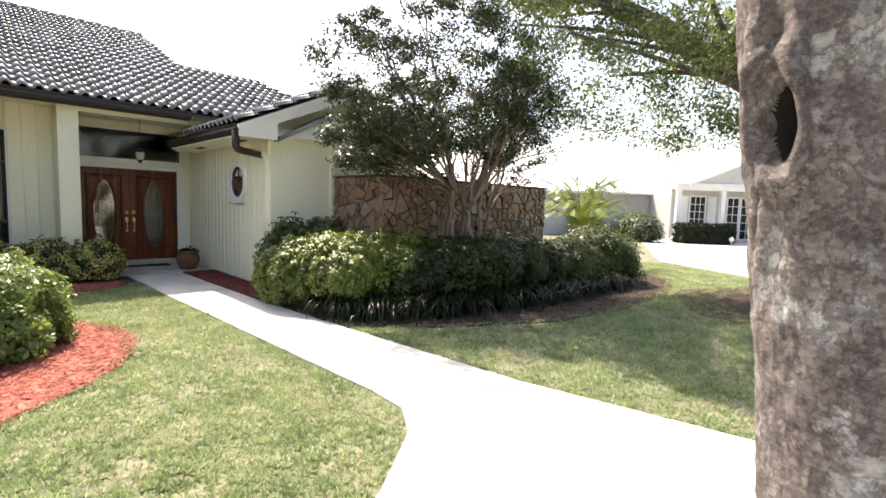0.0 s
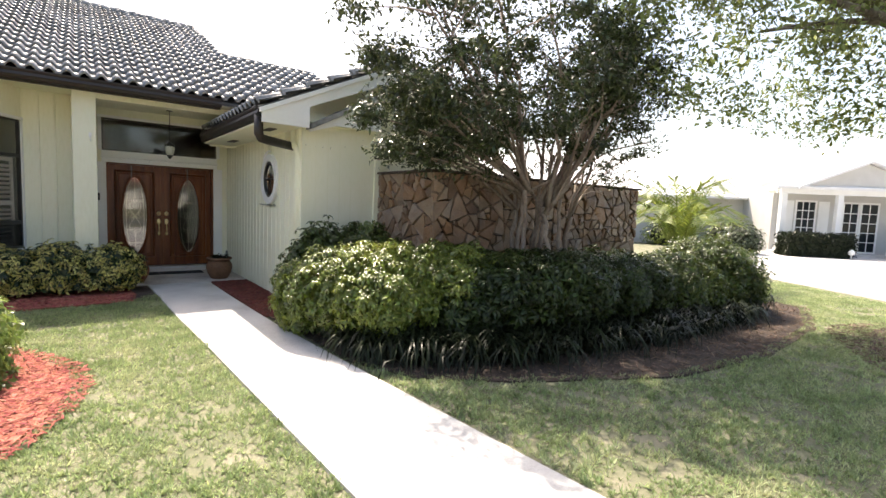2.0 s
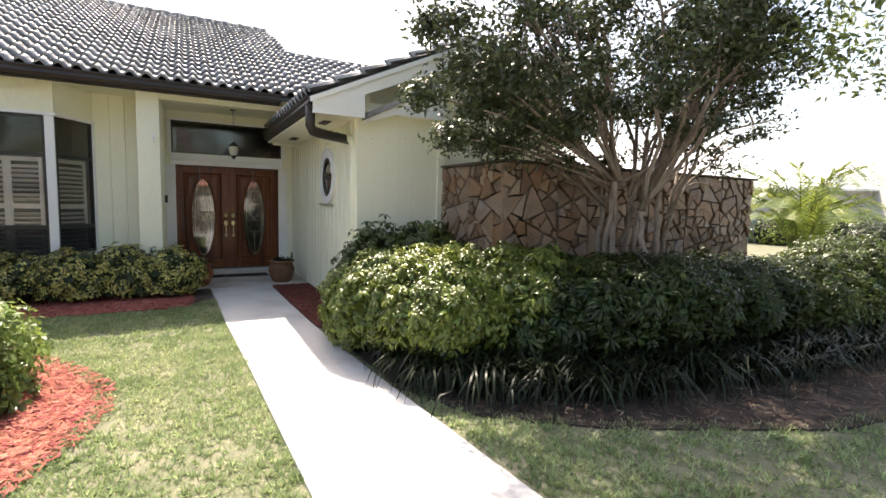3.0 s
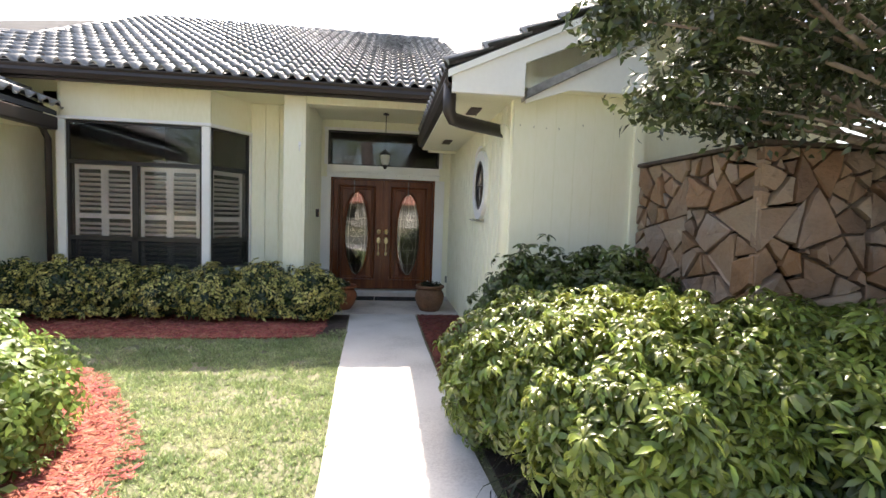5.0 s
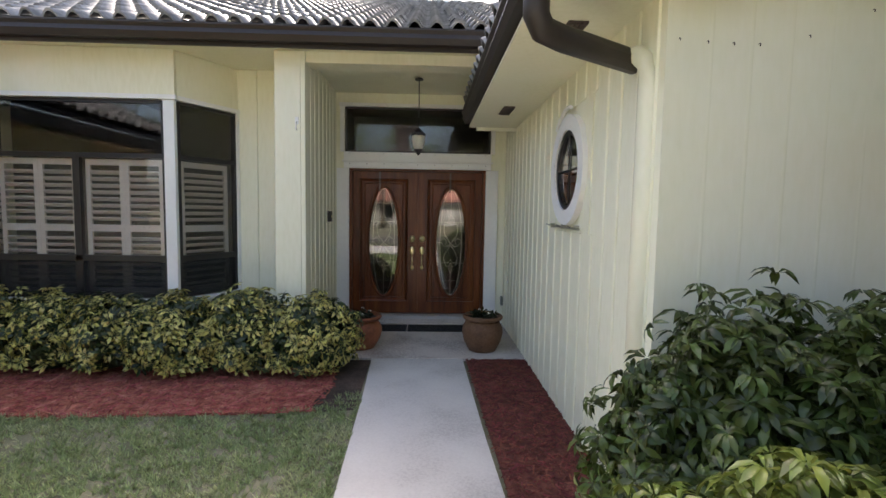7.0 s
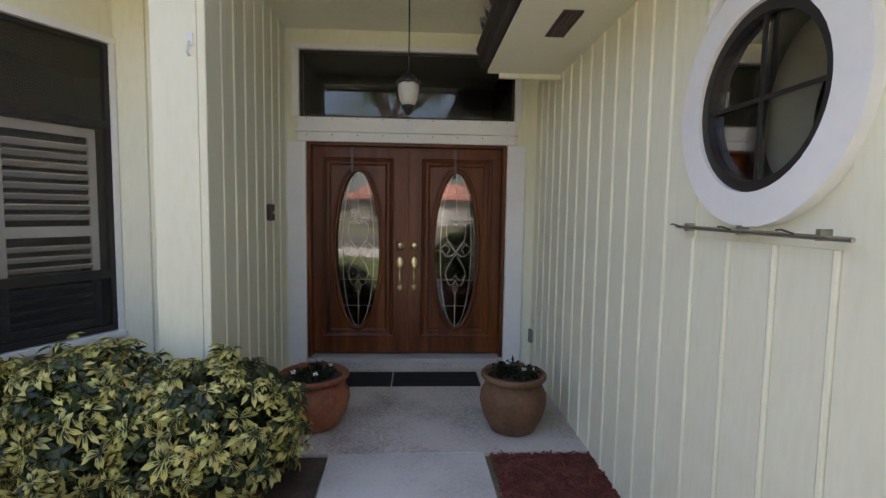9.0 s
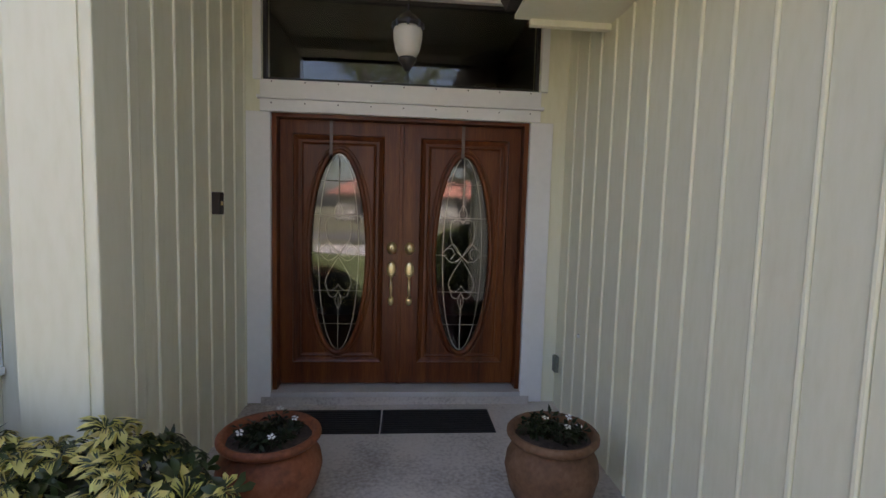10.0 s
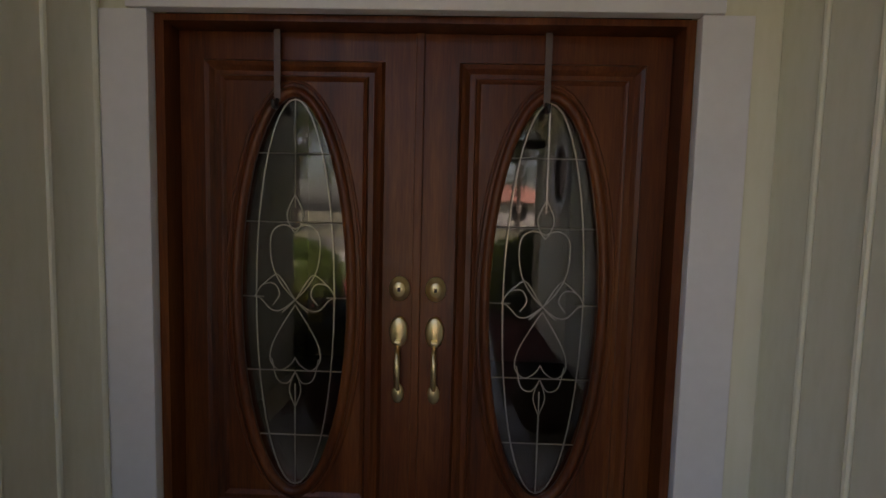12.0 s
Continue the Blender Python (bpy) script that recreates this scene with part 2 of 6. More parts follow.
# ---- mesh helpers ----
def part(name, bm, mat, parent=None, label="", smooth=False):
    me = bpy.data.meshes.new(name)
    bm.normal_update()
    bm.to_mesh(me)
    bm.free()
    me.materials.append(mat)
    if smooth:
        me.polygons.foreach_set("use_smooth", [True] * len(me.polygons))
    ob = new(name, me)
    ob.parent = parent
    if label:
        ob["label"] = label
    return ob


def thing(name, label, category, group="", kind="", at=(0, 0, 0), rz=0.0):
    ob = new(name)
    ob.matrix_world = pose(*at, 0, 0, rz)
    return tagged(ob, label, category, group, kind)


def box(bm, x0, x1, y0, y1, z0, z1, bevel=0.0):
    g = bmesh.ops.create_cube(bm, size=1)
    vs = g["verts"]
    bmesh.ops.scale(bm, vec=(abs(x1 - x0), abs(y1 - y0), abs(z1 - z0)), verts=vs)
    bmesh.ops.translate(bm, vec=((x0 + x1) / 2, (y0 + y1) / 2, (z0 + z1) / 2), verts=vs)
    if bevel:
        es = list({e for v in vs for e in v.link_edges})
        bmesh.ops.bevel(bm, geom=es, offset=bevel, segments=2, affect="EDGES", profile=0.6)
    return bm


def boxm(*a, **k):
    return box(bmesh.new(), *a, **k)


def prism(points, axis, a, b, bm=None):
    """Extrudes a polygon of 2D points along an axis from a to b."""
    bm = bm or bmesh.new()

    def p3(p, d):
        return {"x": (d, p[0], p[1]), "y": (p[0], d, p[1]), "z": (p[0], p[1], d)}[axis]
    v0 = [bm.verts.new(p3(p, a)) for p in points]
    v1 = [bm.verts.new(p3(p, b)) for p in points]
    n = len(points)
    bm.faces.new(v0)
    bm.faces.new(v1[::-1])
    for i in range(n):
        bm.faces.new((v0[i], v1[i], v1[(i + 1) % n], v0[(i + 1) % n]))
    bmesh.ops.recalc_face_normals(bm, faces=bm.faces)
    return bm


def slab(corners, thick, bm=None):
    """A sheet over 3D corners, with thickness downwards."""
    bm = bm or bmesh.new()
    top = [bm.verts.new(c) for c in corners]
    low = [bm.verts.new((c[0], c[1], c[2] - thick)) for c in corners]
    n = len(corners)
    bm.faces.new(top)
    bm.faces.new(low[::-1])
    for i in range(n):
        bm.faces.new((top[i], low[i], low[(i + 1) % n], top[(i + 1) % n]))
    bmesh.ops.recalc_face_normals(bm, faces=bm.faces)
    return bm


def tube(bm, pts, radii, sides=8, rough=0.0, seed=0):
    """A tapered tube along points, closed at both ends."""
    rng = random.Random(seed)
    rings = []
    pts = [Vector(p) for p in pts]
    for i, p in enumerate(pts):
        d = (pts[min(i + 1, len(pts) - 1)] - pts[max(i - 1, 0)]).normalized()
        u = d.cross(Vector((0.31, 0.17, 0.93)))
        if u.length < 0.1:
            u = d.cross(Vector((1, 0, 0)))
        u.normalize()
        w = d.cross(u)
        ring = []
        for k in range(sides):
            a = 2 * math.pi * k / sides
            r = radii[i] * (1 + rough * rng.uniform(-1, 1))
            ring.append(bm.verts.new(p + (u * math.cos(a) + w * math.sin(a)) * r))
        rings.append(ring)
    for r0, r1 in zip(rings, rings[1:]):
        for k in range(sides):
            bm.faces.new((r0[k], r0[(k + 1) % sides], r1[(k + 1) % sides], r1[k]))
    bm.faces.new(rings[0][::-1])
    bm.faces.new(rings[-1])
    return bm


def lathe(profile, sides=28, bm=None, cx=0, cy=0):
    bm = bm or bmesh.new()
    rings = [[bm.verts.new((cx + r * math.cos(2 * math.pi * k / sides), cy + r * math.sin(2 * math.pi * k / sides), z)) for k in range(sides)] for r, z in profile]
    for r0, r1 in zip(rings, rings[1:]):
        for k in range(sides):
            bm.faces.new((r0[k], r0[(k + 1) % sides], r1[(k + 1) % sides], r1[k]))
    bm.faces.new(rings[0][::-1])
    bm.faces.new(rings[-1])
    return bm


def scatter(name, verts, faces, places, normals, sizes, mat, parent, label="", spread=0.6, seed=1, up=0.0, kind="stuff"):
    """One mesh of many small pieces: a template set at places, facing normals with some spread."""
    rng = np.random.default_rng(seed)
    P, N, S = np.asarray(places, float), np.asarray(normals, float), np.asarray(sizes, float)
    n = len(P)
    N = N + rng.normal(0, spread, (n, 3)) + np.array([0, 0, up])
    N /= np.linalg.norm(N, axis=1)[:, None] + 1e-9
    T = np.cross(N, rng.normal(0, 1, (n, 3)))
    T /= np.linalg.norm(T, axis=1)[:, None] + 1e-9
    B = np.cross(N, T)
    V = np.asarray(verts, float)
    out = (P[:, None, :] + S[:, None, None] * (V[None, :, 0:1] * T[:, None, :] + V[None, :, 1:2] * B[:, None, :] + V[None, :, 2:3] * N[:, None, :])).reshape(-1, 3)
    k = len(V)
    me = bpy.data.meshes.new(name)
    nf, fl = len(faces), len(faces[0])
    F = (np.asarray(faces)[None] + (np.arange(n) * k)[:, None, None]).reshape(-1)
    me.vertices.add(len(out))
    me.vertices.foreach_set("co", out.reshape(-1))
    me.loops.add(len(F))
    me.loops.foreach_set("vertex_index", F.astype(np.int32))
    me.polygons.add(n * nf)
    me.polygons.foreach_set("loop_start", (np.arange(n * nf) * fl).astype(np.int32))
    me.update(calc_edges=True)
    me.validate()
    me.materials.append(mat)
    ob = new(name, me)
    ob.parent = parent
    if label:
        ob["label"] = label
    if kind:
        ob["kind"] = kind
    return ob


# leaf templates: quads, x along the leaf's length
LEAF_V = [(0, 0, 0), (0.35, 0.22, 0.05), (0.4, 0, -0.02), (0.35, -0.22, 0.05), (1, 0, -0.12)]
LEAF_F = [(0, 2, 1), (0, 3, 2), (1, 2, 4), (2, 3, 4)]


def whorl(count, droop, width, rise=0.0):
    """Leaflets set round one stalk."""
    V, F = [], []
    for i in range(count):
        a = 2 * math.pi * i / count + 0.3 * math.sin(i * 2.3)
        c, s = math.cos(a), math.sin(a)
        L = 0.85 + 0.15 * math.sin(i * 5.1)
        b = len(V)
        for t, w, z in ((0.08, 0, rise), (0.56, width, rise + 0.05), (0.58, 0, rise + 0.0), (0.56, -width, rise + 0.05), (L, 0, rise - droop)):
            V.append((c * t - s * w, s * t + c * w, z))
        F += [(b, b + 2, b + 1), (b, b + 3, b + 2), (b + 1, b + 2, b + 4), (b + 2, b + 3, b + 4)]
    return V, F


def arched(count, width, rise, droop, tip=1.0, narrow=1.0, lift=0.0):
    """Leaflets that rise from one stalk, arch over and hang at the tip, folded along the midrib."""
    V, F = [], []
    for i in range(count):
        a = 2 * math.pi * i / count + 0.35 * math.sin(i * 2.3)
        c, s = math.cos(a), math.sin(a)
        L = (0.82 + 0.18 * math.sin(i * 5.1)) * tip
        dz = 0.06 * math.sin(i * 3.7)
        b = len(V)
        w = width * narrow
        for t, y, z in ((0.05, 0, 0), (0.40, w * 0.75, rise + 0.03), (0.40, 0, rise), (0.40, -w * 0.75, rise + 0.03),
                        (0.72, w, rise * 0.7 - droop * 0.25), (0.72, 0, rise * 0.7 - droop * 0.25 - 0.04), (0.72, -w, rise * 0.7 - droop * 0.25), (1.0, 0, -droop)):
            V.append((c * t * L - s * y, s * t * L + c * y, z + dz * t + lift))
        F += [(b, b + 2, b + 1), (b, b + 3, b + 2), (b + 1, b + 2, b + 5), (b + 1, b + 5, b + 4), (b + 2, b + 3, b + 6), (b + 2, b + 6, b + 5), (b + 4, b + 5, b + 7), (b + 5, b + 6, b + 7)]
    return V, F


def in_blobs(blobs, n, rng, shell=0.25, zmin=-9.0):
    """Places and outward normals near the skin of a union of ellipsoids (cx, cy, cz, rx, ry, rz)."""
    P, N = [], []
    B = np.array(blobs, float)
    area = (B[:, 3] * B[:, 4] + B[:, 3] * B[:, 5] + B[:, 4] * B[:, 5])
    pick = rng.choice(len(B), size=n * 3, p=area / area.sum())
    d = rng.normal(0, 1, (n * 3, 3))
    d /= np.linalg.norm(d, axis=1)[:, None]
    r = 1 - shell * rng.random(n * 3) ** 1.6
    wob = 1 + 0.15 * np.sin(d[:, 0] * 9 + pick) * np.cos(d[:, 1] * 8 + 2 * pick) + np.clip(rng.normal(0, 0.075, n * 3), -0.2, 0.06)
    pts = B[pick, :3] + d * B[pick, 3:] * (r * wob)[:, None]
    keep = pts[:, 2] > zmin
    for j in range(len(B)):
        q = ((pts - B[j, :3]) / B[j, 3:])
        inside = (np.linalg.norm(q, axis=1) < 1 - shell) & (pick != j)
        keep &= ~inside
    nn = d / B[pick, 3:]
    nn /= np.linalg.norm(nn, axis=1)[:, None]
    return pts[keep][:n], nn[keep][:n]


# Dark solid inside the foliage; its colour stands for shade between the leaves.
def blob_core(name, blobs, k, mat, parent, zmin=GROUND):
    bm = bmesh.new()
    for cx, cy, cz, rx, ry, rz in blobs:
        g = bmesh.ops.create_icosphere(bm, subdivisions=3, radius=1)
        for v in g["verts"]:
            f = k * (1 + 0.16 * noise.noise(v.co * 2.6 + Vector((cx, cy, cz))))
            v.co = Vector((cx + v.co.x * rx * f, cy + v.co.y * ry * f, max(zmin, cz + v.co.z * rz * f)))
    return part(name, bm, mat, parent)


# ---- ground ----
def sheet(name, points, z, thick, mat, label, category, kind="structure"):
    bm = bmesh.new()
    slab([(x, y, z) for x, y in points], thick, bm)
    return tagged(part(name, bm, mat), label, category, kind=kind)


def disc(cx, cy, rx, ry, n=28, wob=0.08, seed=0):
    return [(cx + rx * (1 + wob * math.sin(3 * a + seed)) * math.cos(a), cy + ry * (1 + wob * math.cos(4 * a + seed)) * math.sin(a)) for a in [2 * math.pi * i / n for i in range(n)]]


ground_bm = bmesh.new()
bmesh.ops.create_grid(ground_bm, x_segments=120, y_segments=120, size=1)
for v in ground_bm.verts:
    u, w = v.co.x, v.co.y
    v.co = Vector((u * 14 + 400 * u ** 7, -6 + w * 14 + 400 * w ** 7, GROUND))
    v.co.z += 0.012 * noise.noise(Vector((v.co.x * 0.8, v.co.y * 0.8, 0))) - 0.008
tagged(part("ground", ground_bm, M_LAWN), "sparse sunlit lawn with patches of dry soil", "ground", kind="structure")

WALK = [(-0.43, -1.62), (-0.39, -2.6), (-0.35, -4.2), (-0.27, -6.0), (-0.20, -8.0), (-0.15, -9.3), (-0.18, -9.75), (-0.40, -10.08), (-0.95, -10.5), (-2.2, -11.2), (-4.5, -12.2),
        (-4.5, -14.5), (1.9, -14.5), (1.6, -12.8), (1.33, -11.6), (1.0, -9.96), (0.85, -8.2), (0.74, -6.9), (0.62, -5.2), (0.56, -3.4), (0.53, -1.62)]
sheet("pavement", WALK, SLAB - 0.004, 0.12, M_CONC, "pale sunlit concrete garden walk with forked end", "walkway")
sheet("porch_floor", [(-1.12, -1.62), (1.21, -1.62), (1.21, 0.3), (-1.12, 0.3)], SLAB, 0.2, M_PORCH, "stained grey concrete porch slab before the door", "floor")
bm = bmesh.new()
for (xa, ya), (xb, yb) in (((0.5, -9.92), (0.98, -10.04)),):
    n = Vector((yb - ya, xa - xb)).normalized() * 0.004
    slab([(xa + n.x, ya + n.y, SLAB - 0.001), (xb + n.x, yb + n.y, SLAB - 0.001), (xb - n.x, yb - n.y, SLAB - 0.001), (xa - n.x, ya - n.y, SLAB - 0.001)], 0.004, bm)
tagged(part("pavement_joint", bm, M_MORTAR), "short dark crack in the concrete walk", "joint", kind="structure")
sheet("mulch_bed", [(-9, -1.0), (-1.12, -1.0), (-1.12, -1.66), (-0.80, -1.70), (-0.70, -2.3), (-0.80, -2.95), (-2.5, -3.05), (-5, -3.0), (-9, -3.1)], GROUND + 0.014, 0.05, M_RED, "bed of red wood mulch under the front hedge", "mulch bed")
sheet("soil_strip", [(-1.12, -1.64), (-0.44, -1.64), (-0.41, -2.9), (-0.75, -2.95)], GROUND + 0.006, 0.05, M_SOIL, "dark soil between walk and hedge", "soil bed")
sheet("mulch_strip", [(0.57, -1.64), (1.2, -1.64), (1.2, -4.4), (0.8, -5.0), (0.62, -4.6)], GROUND + 0.014, 0.05, M_RED_DARK, "strip of dark red wood mulch between walk and wall", "mulch bed")
sheet("mulch_island", disc(-2.9, -6.4, 1.40, 2.0, seed=1), GROUND + 0.010, 0.05, M_RED, "rounded bed of bright red wood mulch in the lawn", "mulch bed")
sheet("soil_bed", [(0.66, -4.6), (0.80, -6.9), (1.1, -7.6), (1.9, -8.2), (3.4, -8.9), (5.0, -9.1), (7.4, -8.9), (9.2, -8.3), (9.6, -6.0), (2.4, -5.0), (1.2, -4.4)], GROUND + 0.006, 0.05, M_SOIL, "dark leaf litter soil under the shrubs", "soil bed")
sheet("soil_patch", disc(7.7, -10.8, 1.9, 1.4, seed=2), GROUND + 0.006, 0.05, M_SOIL, "bare brown soil and bark litter round the oak", "soil bed")
sheet("soil_ring", disc(-0.55, -12.35, 0.5, 0.5, seed=3), SLAB + 0.004, 0.05, M_SOIL, "soil ring cut in the paving round the trunk", "soil bed")
sheet("driveway", [(11.6, -9.4), (13.4, -6.3), (24, -1.0), (40, -1), (50, -30), (30, -30), (15.5, -16)], GROUND + 0.012, 0.05, M_CONC, "wide white concrete driveway before the neighbour house", "driveway")
sheet("driveway_island", disc(19.8, -10.6, 3.6, 2.0, wob=0.03), GROUND + 0.022, 0.05, M_LAWN, "grass island in the driveway", "lawn")


# ---- main house: walls ----
def siding(parent, origin, along, up0, up1, width, pitch=0.203, relief=1.0):
    """Vertical boards with a rounded bead at one edge, side by side along a wall."""
    o, a = Vector(origin), Vector(along).normalized()
    nrm = Vector((a.y, -a.x, 0))
    n = max(1, round(width / pitch))
    w = width / n
    me = None
    for i in range(n):
        if me is None:
            bm = bmesh.new()
            prof = [(0.0, -0.01), (w - 0.003, -0.01), (w - 0.003, 0.004), (w - 0.006, 0.011), (w - 0.014, 0.013), (w - 0.022, 0.010), (w - 0.026, 0.003), (0.002, 0.003), (0.0, 0.0)]
            prism([(x, y * relief if y > 0 else y) for x, y in prof], "z", up0, up1, bm)
            me = bpy.data.meshes.new("board")
            bm.to_mesh(me)
            bm.free()
            me.materials.append(M_WALL)
        ob = new("board", me)
        ob.parent = parent
        m = Matrix((( a.x, nrm.x, 0, 0), (a.y, nrm.y, 0, 0), (0, 0, 1, 0), (0, 0, 0, 1)))
        ob.matrix_local = Matrix.Translation(o + a * (w * i)) @ m


def wall(name, x0, x1, y0, y1, z0, z1, label, mat=None):
    return tagged(part(name, boxm(x0, x1, y0, y1, z0, z1), mat or M_WALL), label, "wall", kind="structure")


CREAM = "cream painted vertical wood siding wall"
# door wall: pieces round the door and transom openings
wall_door = thing("wall_door", CREAM + " round the entrance", "wall", kind="structure")
for args in ((-1.12, -0.99, 0.02, 0.2, -0.3, 3.4), (0.99, 1.22, 0.02, 0.2, -0.3, 3.4), (-0.99, 0.99, 0.02, 0.2, 2.93, 3.4)):
    part("wall_panel", boxm(*args), M_WALL, wall_door)
wall_left = wall("wall_alcove", -1.40, -1.115, -1.645, 0.2, -0.3, 3.1, CREAM + " beside the porch")
siding(wall_left, (-1.107, -1.63, 0), (0, 1, 0), -0.06, 3.08, 1.62)
pillar = tagged(part("pillar", boxm(-1.405, -1.10, -1.665, -1.36, -0.2, 3.08, bevel=0.008), M_WALL), "cream painted square porch pillar", "pillar", kind="structure")
part("trim", boxm(-1.36, -1.145, -1.674, -1.664, -0.05, 3.06), M_WALL, pillar)
wall_bay = wall("wall_front", -2.05, -1.40, -0.92, -0.72, -0.3, 3.1, CREAM + " between bay window and pillar")
siding(wall_bay, (-2.03, -0.925, 0), (1, 0, 0), 0, 3.08, 0.62)
wall_right = thing("wall_right", CREAM + " beside the entrance walk", "wall", kind="structure")
R0, Y0W, ZC, YC = 0.30, -4.36, 1.835, -2.99
bm = bmesh.new()
# wall with a round opening
ring_n = 32
inner = [(YC + R0 * math.cos(2 * math.pi * k / ring_n), ZC + R0 * math.sin(2 * math.pi * k / ring_n)) for k in range(ring_n)]
sq = []
for k in range(ring_n):
    a = 2 * math.pi * k / ring_n
    c, s = math.cos(a), math.sin(a)
    f = 0.45 / max(abs(c), abs(s))
    sq.append((YC + f * c, ZC + f * s))
for xw in (1.21, 1.40):
    vi = [bm.verts.new((xw, y, z)) for y, z in inner]
    vo = [bm.verts.new((xw, y, z)) for y, z in sq]
    for k in range(ring_n):
        bm.faces.new((vi[k], vi[(k + 1) % ring_n], vo[(k + 1) % ring_n], vo[k]))
    if xw == 1.21:
        keep_i = vi
    else:
        for k in range(ring_n):
            bm.faces.new((keep_i[k], keep_i[(k + 1) % ring_n], vi[(k + 1) % ring_n], vi[k]))
bmesh.ops.recalc_face_normals(bm, faces=bm.faces)
part("wall_panel", bm, M_WALL, wall_right)
for args in ((Y0W, YC - 0.45, -0.3, 2.93), (YC + 0.45, -1.9, -0.3, 2.93), (-1.9, 0.2, -0.3, 3.08), (YC - 0.45, YC + 0.45, -0.3, ZC - 0.45), (YC - 0.45, YC + 0.45, ZC + 0.45, 2.93)):
    part("wall_panel", boxm(1.21, 1.40, *args), M_WALL, wall_right)
siding(wall_right, (1.203, 0.0, 0), (0, -1, 0), -0.06, 2.6, 2.44)
siding(wall_right, (1.203, -3.54, 0), (0, -1, 0), -0.06, 2.6, 0.80)
siding(wall_right, (1.203, -2.44, 0), (0, -1, 0), -0.06, ZC - 0.46, 1.10)
siding(wall_right, (1.203, -2.44, 0), (0, -1, 0), ZC + 0.46, 2.6, 1.10)
for y0, y1 in ((-3.46, YC - 0.34), (YC + 0.34, -2.44)):
    part("board", boxm(1.2, 1.211, y0, y1, ZC - 0.46, ZC + 0.46), M_WALL, wall_right)
wall_gable = wall("wall_gable", 1.203, 2.38, -4.40, -4.2, -0.3, 2.75, CREAM + " of the side wing")
siding(wall_gable, (1.24, -4.398, 0), (1, 0, 0), -0.06, 2.62, 1.12, 0.2, 0.22)
wall_gable_top = tagged(part("wall_gable_top", prism([(1.21, 2.6), (4.6, 2.6), (4.6, 2.9), (2.9, 3.68), (1.21, 2.92)], "y", -4.19, -4.0), M_WALL), CREAM + " in the gable", "wall", kind="structure")
wall("wall_wing_back", 2.38, 4.6, -4.3, -4.1, -0.3, 2.65, CREAM + " behind the stone garden wall")
wall("wall_wing_side", 4.45, 4.6, -4.1, 3, -0.3, 2.7, CREAM + " of the wing's far side")
wall("wall_far_left", -5.05, -4.85, -5.3, -0.93, -0.3, 2.6, CREAM + " of the opposite wing")
wall("wall_back", -9, 7, 9.8, 10, -0.3, 3.2, "cream rear wall of the house")
wall("wall_side", -9.2, -9, -3, 10, -0.3, 3.2, "cream side wall of the house")
wall("wall_bay_left", -5.0, -4.75, -0.92, -0.72, -0.3, 3.1, CREAM + " beside the bay window")
wall("wall_above_bay", -5.0, -2.05, -0.92, -0.72, 2.9, 3.1, CREAM + " above the bay window")
# interior surfaces added to close the rooms behind the glass, coloured dark as unlit
M_ROOM = material("unlit_room_dark", [(0.10, 0.09, 0.08), (0.14, 0.13, 0.12)], 0.9)
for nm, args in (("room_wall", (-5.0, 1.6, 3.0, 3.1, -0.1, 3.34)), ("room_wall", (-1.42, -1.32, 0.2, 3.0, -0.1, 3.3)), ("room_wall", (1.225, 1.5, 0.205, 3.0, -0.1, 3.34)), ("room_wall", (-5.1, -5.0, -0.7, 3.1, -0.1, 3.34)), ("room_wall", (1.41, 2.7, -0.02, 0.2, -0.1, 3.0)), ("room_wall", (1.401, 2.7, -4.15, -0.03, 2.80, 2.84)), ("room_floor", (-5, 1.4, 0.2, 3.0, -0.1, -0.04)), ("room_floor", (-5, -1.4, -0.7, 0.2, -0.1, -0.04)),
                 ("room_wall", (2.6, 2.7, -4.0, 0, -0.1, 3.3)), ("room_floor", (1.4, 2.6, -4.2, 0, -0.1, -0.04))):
    tagged(part(nm, boxm(*args), M_ROOM), "plain inside wall of the house, coloured dark for an unlit room", "wall", kind="structure")
tagged(part("ceiling", boxm(-5.0, 2.7, -0.7, 3.1, 3.35, 3.42), M_ROOM), "plain inside ceiling of the house, coloured dark for an unlit room", "ceiling", kind="structure")

# soffits
M_SOFF = M_WALL
tagged(part("soffit_main", boxm(-9, 1.6, -1.92, 0.02, 3.085, 3.105), M_SOFF), "cream painted soffit under the main eave", "soffit", kind="structure")
tagged(part("soffit_wing", boxm(0.63, 1.205, -4.55, -0.70, 2.535, 2.56), M_SOFF), "cream painted soffit under the wing eave", "soffit", kind="structure")
part("trim", boxm(0.72, 1.203, -0.72, -0.68, 2.50, 2.56), M_SOFF, bpy.data.objects["soffit_wing"])
tagged(part("porch_beam", boxm(-1.11, 1.21, -1.62, -1.36, 2.98, 3.085), M_SOFF), "cream beam across the porch front", "beam", kind="structure")
M_VENT = material("vent_grille", [(0.05, 0.035, 0.03), (0.09, 0.06, 0.05)], 0.6, 40, 120, 0.3)
